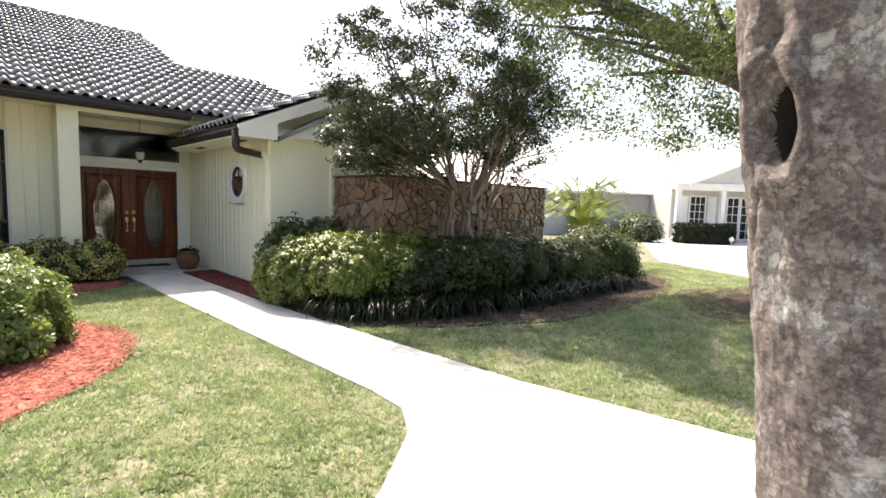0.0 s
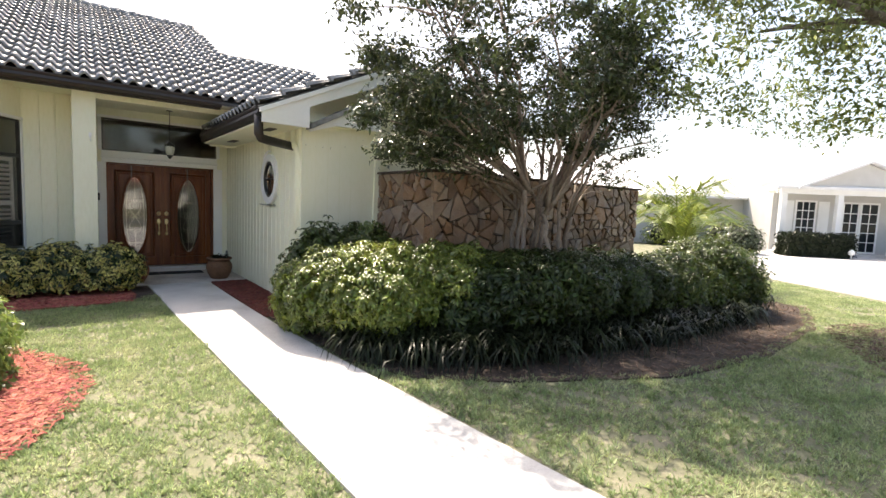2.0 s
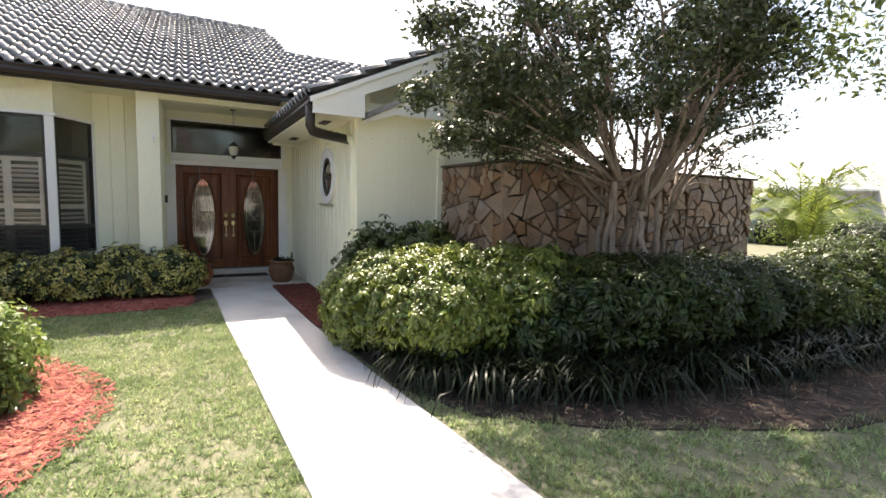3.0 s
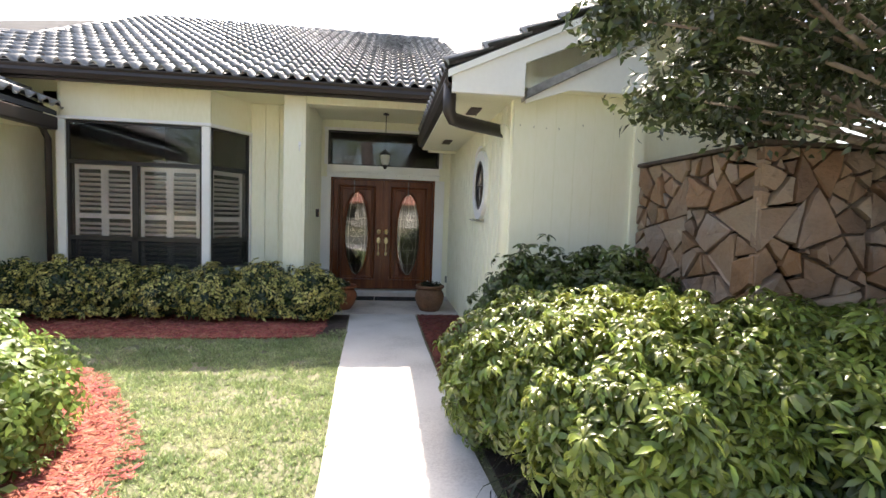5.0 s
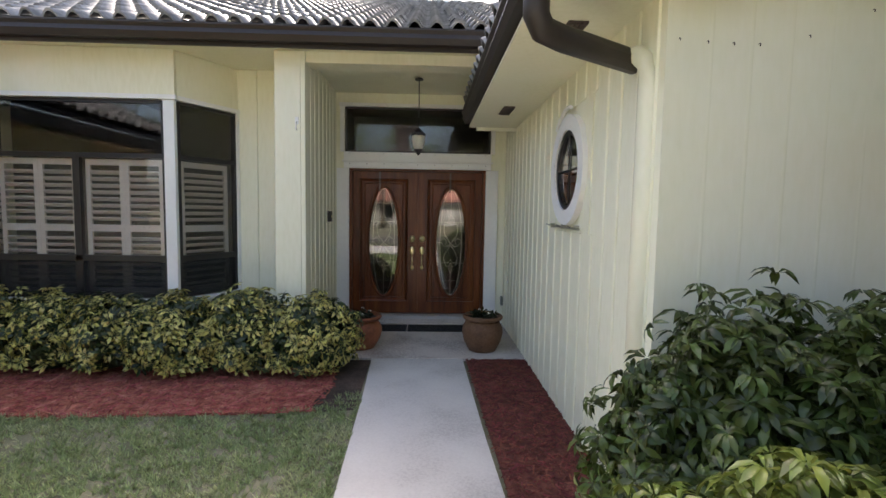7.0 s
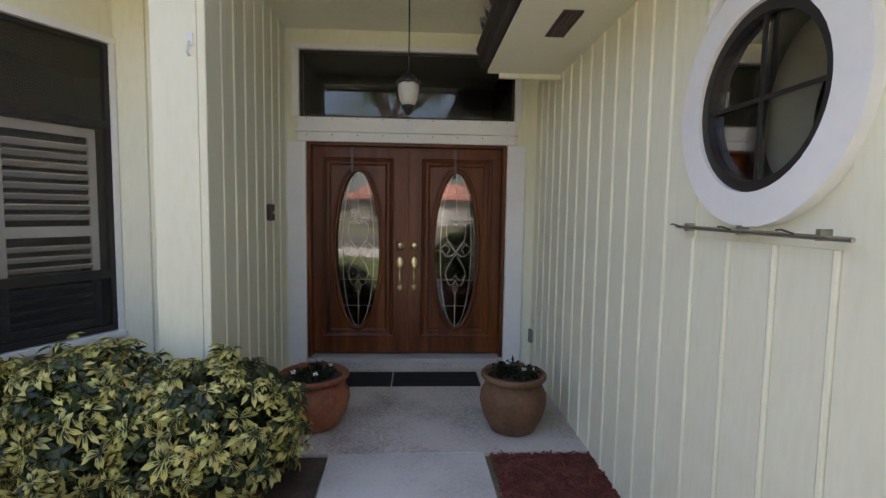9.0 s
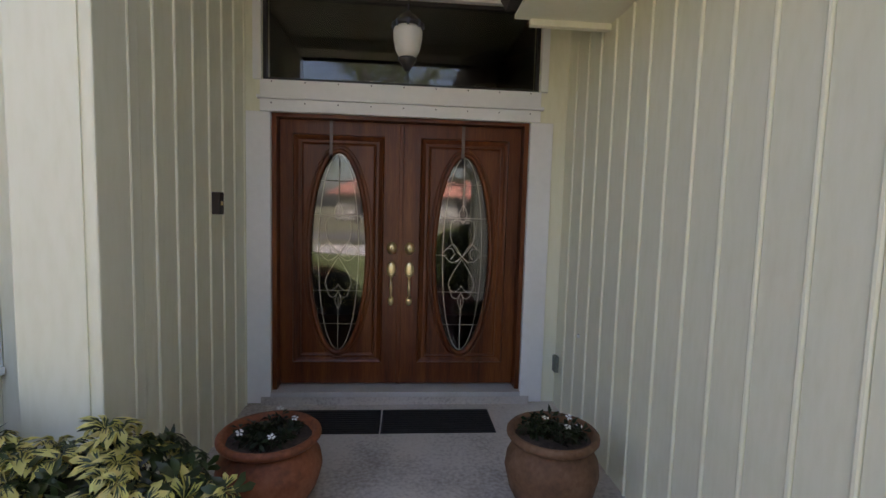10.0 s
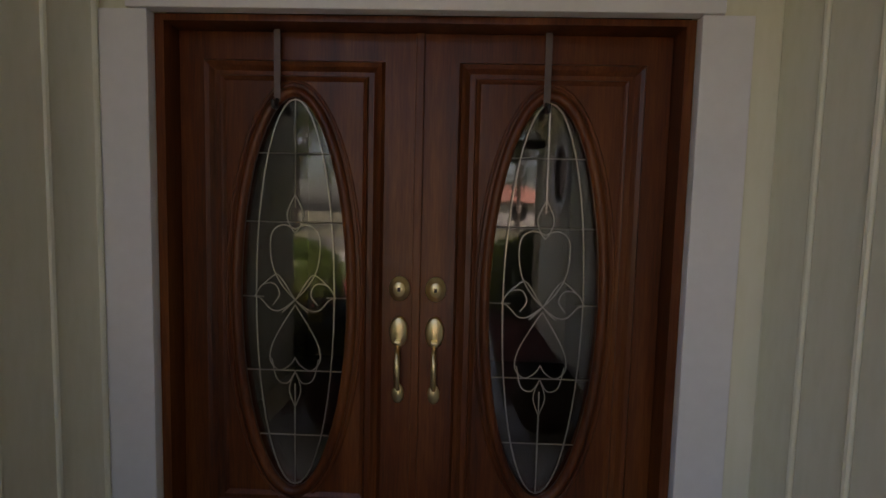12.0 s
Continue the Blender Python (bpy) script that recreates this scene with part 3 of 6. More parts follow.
for i, (x, y, z, dx, dy) in enumerate(((-1.6, -1.80, 3.083, 0.34, 0.12), (-0.05, -1.80, 3.083, 0.34, 0.12), (-5.2, -1.80, 3.083, 0.34, 0.12), (0.925, -3.82, 2.533, 0.11, 0.34), (0.915, -1.72, 2.533, 0.11, 0.38))):
    v = thing("soffit_vent", "small dark grille set in the cream soffit", "vent", "soffit vents", at=(x, y, z))
    part("frame", boxm(-dx / 2, dx / 2, -dy / 2, dy / 2, -0.006, 0.0), M_VENT, v)
    for k in range(4):
        if dx > dy:
            part("slat", boxm(-dx / 2 + 0.01, dx / 2 - 0.01, -dy / 2 + 0.02 + k * 0.024, -dy / 2 + 0.032 + k * 0.024, -0.012, -0.006), M_VENT, v)
        else:
            part("slat", boxm(-dx / 2 + 0.02 + k * 0.026, -dx / 2 + 0.032 + k * 0.026, -dy / 2 + 0.01, dy / 2 - 0.01, -0.012, -0.006), M_VENT, v)


# ---- roofs ----
KM, KW = 0.452, 0.455


def zmain(y):
    return 3.20 + KM * (y + 1.95)


def zwing(x):
    return 2.75 + KW * (x - 0.58)


roof = thing("main_roof", "dark grey barrel tile roof of the house", "roof")
front = [(-9.5, -2.0), (1.66, -2.0), (2.9, -0.72), (4.2, -2.0), (5.4, -2.0), (3.75, 1.8), (1.5, 1.8), (1.45, 5.15), (-6.3, 5.15), (-5.9, 0.40), (-9.5, 0.40)]
part("underlay", slab([(x, y, zmain(y) - 0.03) for x, y in front], 0.06), M_UNDER, roof)
bm = bmesh.new()
ZR, Z2 = zmain(5.15), zmain(1.8)
for pts in ([(1.5, 1.8, Z2), (3.75, 1.8, Z2), (5.4, 5.0, 3.3), (1.5, 5.0, 3.3)], [(1.45, 5.15, ZR), (1.5, 1.8, Z2), (1.52, 5.1, 3.3)],
            [(3.75, 1.8, Z2), (5.4, -2.0, 3.18), (5.4, 5.0, 3.3)], [(1.45, 5.15, ZR), (1.52, 5.1, 3.3), (1.45, 10.2, 3.2)],
            [(1.45, 5.15, ZR), (1.45, 10.2, 3.2), (-6.3, 10.2, 3.2), (-6.3, 5.15, ZR)],
            [(-6.3, 5.15, ZR), (-6.3, 10.2, 3.2), (-9.5, 10, 3.2), (-9.5, 5.0, 3.3)],
            [(-6.3, 5.15, ZR), (-9.5, 5.0, 3.3), (-9.5, 0.40, zmain(0.40)), (-5.9, 0.40, zmain(0.40))]):
    slab([(x, y, z - 0.05) for x, y, z in pts], 0.05, bm)
part("back_slope", bm, M_UNDER, roof)

wing = thing("wing_roof", "dark grey tile roof of the gabled side wing", "roof")
wl_pts = [(0.58, -4.58), (2.9, -4.58), (2.9, -0.70), (1.62, -1.97), (0.58, -1.97)]
part("underlay", slab([(x, y, zwing(x) - 0.03) for x, y in wl_pts], 0.05), M_UNDER, wing)
part("back_slope", slab([(0.58, -1.97, zwing(0.58) - 0.03), (1.62, -1.97, zwing(1.62) - 0.03), (0.58, -0.70, zwing(0.58) - 0.03)], 0.05), M_UNDER, wing)
part("back_slope", slab([(2.9, -4.58, zwing(2.9) - 0.03), (5.2, -4.58, zwing(0.6) - 0.03), (5.2, -2.0, zwing(0.6) - 0.03), (2.9, -0.6, zwing(2.9) - 0.03)], 0.05), M_UNDER, wing)


def tile_mesh(name, mat, w=0.205, l=0.37):
    """One S-shaped tile: x across, y up the slope, a barrel and a pan, 22 mm thick at its lip."""
    prof = []
    for i in range(9):
        t = i / 8
        x = -w / 2 + t * w * 1.06
        z = 0.066 * math.sin(math.pi * min(1, t / 0.62)) if t < 0.62 else -0.012 * math.sin(math.pi * (t - 0.62) / 0.38)
        prof.append((x, z))
    V, F = [], []
    for y, lift in ((0, 0.040), (l * 1.12, 0.0)):
        V += [(x, y, z + lift) for x, z in prof]
    V += [(x, 0, z + 0.040 - 0.026) for x, z in prof]
    for i in range(8):
        F.append((i, i + 1, 9 + i + 1, 9 + i))
        F.append((18 + i, 18 + i + 1, i + 1, i))
    me = bpy.data.meshes.new(name)
    me.from_pydata(V, [], F)
    me.materials.append(mat)
    me.polygons.foreach_set("use_smooth", [j % 2 == 0 for j in range(len(F))])
    return me, np.array(V), F


def inside_poly(p, poly):
    r, j = False, len(poly) - 1
    for i in range(len(poly)):
        if (poly[i][1] > p[1]) != (poly[j][1] > p[1]) and p[0] < (poly[j][0] - poly[i][0]) * (p[1] - poly[i][1]) / (poly[j][1] - poly[i][1]) + poly[i][0]:
            r = not r
        j = i
    return r


TILE_ME, TILE_V, TILE_F = tile_mesh("tile", M_TILE_OBJ)
roof_rng = random.Random(5)


def tile_slope(parent, poly, to3, ux, uy, near):
    """Tiles over a slope given in (across, up) metres; those for which near() holds are parts, the rest one joined part."""
    rest_v, rest_f = [], []
    ua = [p[0] for p in poly]
    va = [p[1] for p in poly]
    row, v = 0, min(va)
    ux, uy = Vector(ux).normalized(), Vector(uy).normalized()
    un = ux.cross(uy)
    while v < max(va):
        u = min(ua) + 0.1
        while u < max(ua):
            if inside_poly((u, v + 0.15), poly):
                p = Vector(to3(u, v)) + un * roof_rng.uniform(-0.003, 0.004)
                yaw = roof_rng.uniform(-0.012, 0.012)
                m = Matrix((( ux.x, uy.x, un.x, p.x), (ux.y, uy.y, un.y, p.y), (ux.z, uy.z, un.z, p.z), (0, 0, 0, 1))) @ Matrix.Rotation(yaw, 4, "Z")
                if near(u, v):
                    ob = new("tile", TILE_ME)
                    ob.parent = parent
                    ob.matrix_local = m
                else:
                    base = len(rest_v)
                    rest_v += [tuple(m @ Vector(q)) for q in TILE_V]
                    rest_f += [tuple(i + base for i in f) for f in TILE_F]
            u += 0.205
        v += 0.37
        row += 1
    me = bpy.data.meshes.new("tile_field")
    me.from_pydata(rest_v, [], rest_f)
    me.materials.append(M_TILE)
    me.polygons.foreach_set("use_smooth", [j % 2 == 0 for j in range(len(rest_f))])
    ob = new("tile_field", me)
    ob.parent = parent
    ob["kind"] = "stuff"


CM = math.hypot(1, KM)
CW = math.hypot(1, KW)

# ridge caps
def ridge(parent, a, b, mat):
    a, b = Vector(a), Vector(b)
    n = max(1, round((b - a).length / 0.38))
    for i in range(n):
        p, q = a.lerp(b, i / n), a.lerp(b, (i + 1.12) / n)
        part("ridge_tile", tube(bmesh.new(), [p, q], [0.10, 0.085], 8), mat, parent, smooth=True)


ridge(roof, (-6.3, 5.15, zmain(5.15)), (1.45, 5.15, zmain(5.15)), M_TILE_OBJ)
ridge(roof, (1.45, 5.15, zmain(5.15)), (1.5, 1.8, zmain(1.8)), M_TILE_OBJ)
ridge(roof, (1.5, 1.8, zmain(1.8)), (3.75, 1.8, zmain(1.8)), M_TILE_OBJ)
ridge(roof, (-6.3, 5.15, zmain(5.15)), (-5.9, 0.40, zmain(0.40)), M_TILE_OBJ)
ridge(roof, (-9.4, 0.40, zmain(0.40)), (-5.9, 0.40, zmain(0.40)), M_TILE_OBJ)


def gutter(name, a, b, label):
    """A dark box gutter with a rolled lip, between two points."""
    a, b = Vector(a), Vector(b)
    g = thing(name, label, "gutter")
    d = (b - a)
    L = d.length
    m = Matrix.Translation(a) @ Matrix.Rotation(math.atan2(d.y, d.x), 4, "Z")
    prof = [(0.0, 0.0), (-0.085, 0.0), (-0.115, 0.05), (-0.105, 0.09), (-0.125, 0.12), (-0.125, 0.135), (-0.11, 0.135), (-0.095, 0.10), (-0.10, 0.05), (-0.078, 0.012), (-0.005, 0.012), (-0.005, 0.13), (0.0, 0.13)]
    ob = part("trough", prism(prof, "x", 0, L), M_GUTTER, g)
    ob.matrix_local = m
    fb = part("fascia", boxm(0, L, 0.002, 0.03, -0.03, 0.15), M_GUTTER, g)
    fb.matrix_local = m
    return g


gutter("main_gutter", (-9.4, -1.93, 3.05), (0.66, -1.93, 3.05), "dark brown metal gutter along the main eave")
gutter("wing_gutter", (0.66, -0.70, 2.58), (0.66, -4.56, 2.58), "dark brown metal gutter along the wing eave")
spout = thing("downspout", "dark brown elbow running into a cream downspout", "downspout")
part("elbow", tube(bmesh.new(), [(0.60, -4.43, 2.62), (0.60, -4.43, 2.38), (0.635, -4.41, 2.325), (0.74, -4.35, 2.31), (1.19, -4.10, 2.29)], [0.06] * 5, 10), M_GUTTER, spout, smooth=True)
part("pipe", tube(bmesh.new(), [(1.14, -4.14, 2.30), (1.17, -4.18, 2.30), (1.19, -4.24, 2.25), (1.185, -4.28, 2.15), (1.185, -4.28, -0.05)], [0.05, 0.05, 0.05, 0.05, 0.05], 10), M_WALL, spout, "cream painted pipe", smooth=True)

# gable fascia and its boxed return
gable = thing("gable_trim", "white painted gable fascia boards with boxed return", "trim", kind="structure")
part("rake_board", prism([(0.60, zwing(0.60) - 0.06), (0.60, 2.515), (1.235, 2.515), (1.235, 2.80), (2.9, zwing(2.9) - 0.30), (2.9, zwing(2.9) - 0.06)], "y", -4.60, -4.55), M_WHITE, gable)
part("return_box", prism([(0.66, 2.562), (1.233, 2.562), (1.233, 2.95), (0.66, zwing(0.6) - 0.07)], "y", -4.549, -4.41), M_WHITE, gable)
part("rake_molding", prism([(0.56, zwing(0.56) - 0.05), (0.56, zwing(0.56) - 0.11), (2.9, zwing(2.9) - 0.11), (2.9, zwing(2.9) - 0.05)], "y", -4.63, -4.601), M_WHITE, gable)
part("lower_rake_board", prism([(1.262, 2.47), (1.66, 2.605), (2.38, 2.605), (2.38, 3.09), (1.262, 2.50)], "y", -4.56, -4.52), M_WHITE, gable)
part("lower_soffit", prism([(1.262, 2.609), (2.375, 2.609), (2.375, 2.66), (1.262, 2.66)], "y", -4.519, -4.40), M_WALL, gable)
part("lower_tile_edge", prism([(1.262, 2.505), (2.38, 3.095), (2.38, 3.17), (1.262, 2.58)], "y", -4.60, -4.25), M_TILE_OBJ, gable)
part("corner_board", boxm(2.36, 2.455, -4.44, -4.3, -0.1, 3.1), M_WALL, gable)

# small hooks left on the gable wall
for x, z in ((1.26, 2.309), (1.39, 2.30), (1.51, 2.296), (1.63, 2.295), (1.86, 2.338), (2.15, 2.46)):
    hk = thing("cable_hook", "tiny rusty cable hook screwed into the cream siding", "hook", "cable hooks", at=(x, -4.397, z))
    part("screw", tube(bmesh.new(), [(0, 0, 0), (0, -0.010, -0.001)], [0.002, 0.002], 6), M_GUTTER, hk)
    part("bend", tube(bmesh.new(), [(0, -0.010, -0.001), (0, -0.014, -0.007), (0.002, -0.010, -0.013)], [0.0025, 0.0025, 0.002], 6), M_GUTTER, hk)

# far left wing eave
lw = thing("left_wing_roof", "dark tile roof edge of the opposite wing with gutter", "roof", at=(0.15, 0, 0))
part("underlay", slab([(-4.48, -1.7, 2.66), (-4.48, -5.5, 2.66), (-8.5, -5.5, 4.49), (-8.5, -1.7, 4.49)], 0.06), M_UNDER, lw)
part("trough", boxm(-4.55, -4.40, -5.5, -1.80, 2.40, 2.57, bevel=0.02), M_GUTTER, lw)
part("soffit", boxm(-5.0, -4.55, -5.5, -1.75, 2.44, 2.47), M_WALL, lw)
part("pipe", tube(bmesh.new(), [(-4.62, -1.78, 2.45), (-4.62, -1.66, 2.3), (-4.62, -1.64, 0)], [0.04] * 3, 8), M_GUTTER, lw, smooth=True)



# ---- entrance ----
def ellipse_panel(bm, x0, x1, z0, z1, cx, cz, rx, rz, y0, y1, n=48):
    """A slab between y0 and y1 with an elliptical opening."""
    rings = []
    angles = sorted([2 * math.pi * k / n - math.pi for k in range(n)] + [math.atan2(z - cz, x - cx) for x in (x0, x1) for z in (z0, z1)])
    n = len(angles)
    for y in (y0, y1):
        vi, vo = [], []
        for a in angles:
            c, s = math.cos(a), math.sin(a)
            vi.append(bm.verts.new((cx + rx * c, y, cz + rz * s)))
            f = min(((x1 - cx) if c > 0 else (cx - x0)) / max(abs(c), 1e-6), ((z1 - cz) if s > 0 else (cz - z0)) / max(abs(s), 1e-6))
            vo.append(bm.verts.new((cx + f * c, y, cz + f * s)))
        for k in range(n):
            bm.faces.new((vi[k], vi[(k + 1) % n], vo[(k + 1) % n], vo[k]))
        rings.append((vi, vo))
    for w in (0, 1):
        a, b = rings[0][w], rings[1][w]
        for k in range(n):
            bm.faces.new((a[k], a[(k + 1) % n], b[(k + 1) % n], b[k]))
    bmesh.ops.recalc_face_normals(bm, faces=bm.faces)
    return bm


def loop_tube(bm, pts, r, sides=6, closed=True):
    pts = [Vector(p) for p in pts]
    rings, n = [], len(pts)
    for i, p in enumerate(pts):
        d = (pts[(i + 1) % n] - pts[i - 1]) if closed else (pts[min(i + 1, n - 1)] - pts[max(0, i - 1)])
        d.normalize()
        u = Vector((0, 1, 0))
        w = d.cross(u).normalized()
        rings.append([bm.verts.new(p + (u * math.cos(2 * math.pi * k / sides) + w * math.sin(2 * math.pi * k / sides)) * r) for k in range(sides)])
    for i in range(n if closed else n - 1):
        a, b = rings[i], rings[(i + 1) % n]
        for k in range(sides):
            bm.faces.new((a[k], a[(k + 1) % sides], b[(k + 1) % sides], b[k]))
    return bm


def molding(bm, x0, x1, z0, z1, y, w=0.03, h=0.016):
    """A raised rectangular picture-frame molding standing off the face at y towards -y."""
    prof = [(0, 0), (0.25, 1), (0.6, 0.65), (1, 0)]
    rings = []
    for t, hh in prof:
        o = t * w
        rings.append([bm.verts.new(p) for p in ((x0 + o, y - hh * h, z0 + o), (x1 - o, y - hh * h, z0 + o), (x1 - o, y - hh * h, z1 - o), (x0 + o, y - hh * h, z1 - o))])
    for a, b in zip(rings, rings[1:]):
        for k in range(4):
            bm.faces.new((a[k], a[(k + 1) % 4], b[(k + 1) % 4], b[k]))
    bmesh.ops.recalc_face_normals(bm, faces=bm.faces)
    return bm


YD = 0.12
M_CAME = material("lead_came", [(0.34, 0.33, 0.28), (0.52, 0.50, 0.43)], 0.3, 9, 60, 0.05, metal=0.9)


def oval(cx, cz, rx, rz, y, n=44):
    return [(cx + rx * math.cos(2 * math.pi * k / n), y, cz + rz * math.sin(2 * math.pi * k / n)) for k in range(n)]


def door_leaf(name, x0, x1, hinge_left):
    d = thing(name, "closed mahogany entrance door leaf with oval leaded glass", "door", "entrance double doors", kind="structure")
    cx, cz, rx, rz = (x0 + x1) / 2 + (-0.018 if hinge_left else 0.02), 1.078, 0.208, 0.752
    part("leaf", ellipse_panel(bmesh.new(), x0, x1, 0.075, 2.055, cx, cz, rx, rz, YD, YD + 0.045), M_DOOR, d)
    part("panel_molding", molding(bmesh.new(), cx - 0.335, cx + 0.335, 0.24, 1.955, YD, 0.04, 0.02), M_DOOR, d)
    part("inner_molding", molding(bmesh.new(), cx - 0.275, cx + 0.275, 0.295, 1.90, YD, 0.02, 0.010), M_DOOR, d)
    part("oval_molding", loop_tube(bmesh.new(), oval(cx, cz, rx + 0.012, rz + 0.012, YD - 0.002), 0.021), M_DOOR, d, smooth=True)
    bm = bmesh.new()
    loop_tube(bm, oval(cx, cz, rx + 0.05, rz + 0.05, YD + 0.002), 0.008)
    part("oval_bead", bm, M_DOOR, d, smooth=True)
    bm = bmesh.new()
    for y in (YD + 0.018, YD + 0.026):
        bm.faces.new([bm.verts.new(p) for p in oval(cx, cz, rx, rz, y)])
    bmesh.ops.recalc_face_normals(bm, faces=bm.faces)
    g = part("glass_pane", bm, M_DOORGLASS, d, "clear bevelled leaded glass")
    g.visible_shadow = False
    # leading: inner oval, cross bars, a symmetric scroll
    bm = bmesh.new()
    yc = YD + 0.012
    loop_tube(bm, oval(cx, cz, rx * 0.72, rz * 0.985, yc), 0.0032, 5)
    for f in (-0.72, -0.38, 0.38, 0.72):
        w = rx * math.sqrt(1 - f * f)
        tube(bm, [(cx - w, yc, cz + f * rz), (cx + w, yc, cz + f * rz)], [0.003, 0.003], 5)
    for za, zb in ((0.98, 0.45), (-0.45, -0.98)):
        tube(bm, [(cx, yc, cz + za * rz), (cx, yc, cz + zb * rz)], [0.003, 0.003], 5)
    tube(bm, [(cx - rx, yc, cz), (cx - 0.12, yc, cz)], [0.003, 0.003], 5)
    tube(bm, [(cx + 0.12, yc, cz), (cx + rx, yc, cz)], [0.003, 0.003], 5)
    def stroke(points, r=0.0026, steps=7):
        """A smooth strip of came through points given from the oval's centre."""
        q = [points[0]] + list(points) + [points[-1]]
        line = []
        for i in range(1, len(q) - 2):
            for k in range(steps):
                t = k / steps
                line.append(tuple(0.5 * (2 * q[i][c] + (q[i + 1][c] - q[i - 1][c]) * t + (2 * q[i - 1][c] - 5 * q[i][c] + 4 * q[i + 1][c] - q[i + 2][c]) * t * t + (3 * q[i][c] - q[i - 1][c] - 3 * q[i + 1][c] + q[i + 2][c]) * t ** 3) for c in (0, 1)))
        line.append(points[-1])
        loop_tube(bm, [(cx + x, yc - 0.001, cz + z) for x, z in line], r, 5, closed=False)
    for s in (-1, 1):
        stroke([(0, 0.39), (s * 0.03, 0.32), (s * 0.018, 0.27), (0, 0.245)])
        stroke([(0, 0.26), (s * 0.045, 0.275), (s * 0.085, 0.25), (s * 0.095, 0.19), (s * 0.08, 0.10), (s * 0.03, 0.02), (-s * 0.045, -0.045), (-s * 0.09, -0.05), (-s * 0.13, -0.01), (-s * 0.155, 0.0)])
        stroke([(s * 0.155, 0.0), (s * 0.125, 0.045), (s * 0.08, 0.05), (s * 0.06, 0.01), (s * 0.085, -0.03)])
        stroke([(s * 0.125, 0.045), (s * 0.075, 0.085), (s * 0.045, 0.06), (0, -0.01), (-s * 0.05, -0.06)])
        stroke([(0, -0.03), (s * 0.05, -0.11), (s * 0.09, -0.19), (s * 0.095, -0.25), (s * 0.06, -0.285), (s * 0.02, -0.265), (0, -0.235)])
        stroke([(s * 0.09, -0.24), (s * 0.07, -0.32), (s * 0.03, -0.335), (0, -0.29)])
        stroke([(0, -0.29), (s * 0.022, -0.36), (0, -0.43)])
    part("leading", bm, M_CAME, d, "bright metal leading in a scroll pattern")
    # handle set
    hx = x1 - 0.062 if hinge_left else x0 + 0.062
    h = part("handle_plate", loop_tube(bmesh.new(), [(hx + 0.017 * math.cos(a), YD - 0.004, 0.955 + 0.045 * math.sin(a)) for a in [2 * math.pi * i / 20 for i in range(20)]], 0.012), M_BRASS, d, "polished brass handle", smooth=True)
    e = part("escutcheon", lathe([(0.034, 0), (0.036, 0.007), (0.030, 0.015), (0.014, 0.019), (0.003, 0.020)], 24), M_BRASS, h, smooth=True)
    e.matrix_local = Matrix.Translation((hx, YD, 0.962)) @ Matrix.Rotation(math.pi / 2, 4, "X") @ Matrix.Diagonal((1, 1.7, 1, 1))
    part("thumb_piece", boxm(hx - 0.012, hx + 0.012, YD - 0.05, YD - 0.01, 0.925, 0.935, bevel=0.003), M_BRASS, h)
    part("grip", tube(bmesh.new(), [(hx, YD - 0.01, 0.905), (hx, YD - 0.045, 0.885), (hx, YD - 0.055, 0.83), (hx, YD - 0.045, 0.765), (hx, YD - 0.008, 0.74)], [0.009, 0.010, 0.013, 0.010, 0.008], 8), M_BRASS, h, smooth=True)
    e = part("lower_rosette", lathe([(0.023, 0), (0.024, 0.005), (0.019, 0.010), (0.003, 0.013)], 20), M_BRASS, h, smooth=True)
    e.matrix_local = Matrix.Translation((hx, YD, 0.722)) @ Matrix.Rotation(math.pi / 2, 4, "X") @ Matrix.Diagonal((1, 1.6, 1, 1))
    b = part("deadbolt", lathe([(0.040, 0), (0.043, 0.005), (0.039, 0.011), (0.030, 0.014), (0.028, 0.022), (0.024, 0.027), (0.004, 0.028)], 24), M_BRASS, d, "polished brass deadbolt", smooth=True)
    b.matrix_local = Matrix.Translation((hx, YD, 1.125)) @ Matrix.Rotation(math.pi / 2, 4, "X") @ Matrix.Diagonal((0.92, 1.12, 1, 1))
    k = part("keyhole", boxm(-0.006, 0.006, -0.007, 0.007, 0.026, 0.030), M_DARK, b)
    return d, cx


M_HANGER = material("brown_steel", [(0.10, 0.07, 0.06), (0.17, 0.12, 0.10)], 0.4, 8, 40, 0.05)
door_1, cxl = door_leaf("door_1", -0.895, -0.006, True)
door_2, cxr = door_leaf("door_2", 0.006, 0.895, False)
part("astragal", boxm(-0.022, 0.010, YD - 0.014, YD - 0.001, 0.075, 2.055, bevel=0.004), M_DOOR, door_1)
for cx in (cxl - 0.055, cxr - 0.02):
    w = thing("wreath_hanger", "thin metal wreath hanger hooked over the door top", "hanger", "wreath hangers")
    part("strip", boxm(cx - 0.012, cx + 0.012, YD - 0.024, YD - 0.0215, 1.80, 2.056), M_HANGER, w)
    part("hook", tube(bmesh.new(), [(cx, YD - 0.023, 1.81), (cx, YD - 0.035, 1.775), (cx, YD - 0.06, 1.775), (cx, YD - 0.068, 1.80)], [0.008] * 4, 6), M_DARK, w, smooth=True)
jamb = thing("door_frame", "dark brown wooden door jamb with white painted casing", "door frame", kind="structure")
for args in ((-0.93, -0.898, 0.03, 0.2, 0.055, 2.08), (0.898, 0.93, 0.03, 0.2, 0.055, 2.08), (-0.898, 0.898, 0.03, 0.2, 2.058, 2.08)):
    part("jamb", boxm(*args), M_DOOR, jamb)
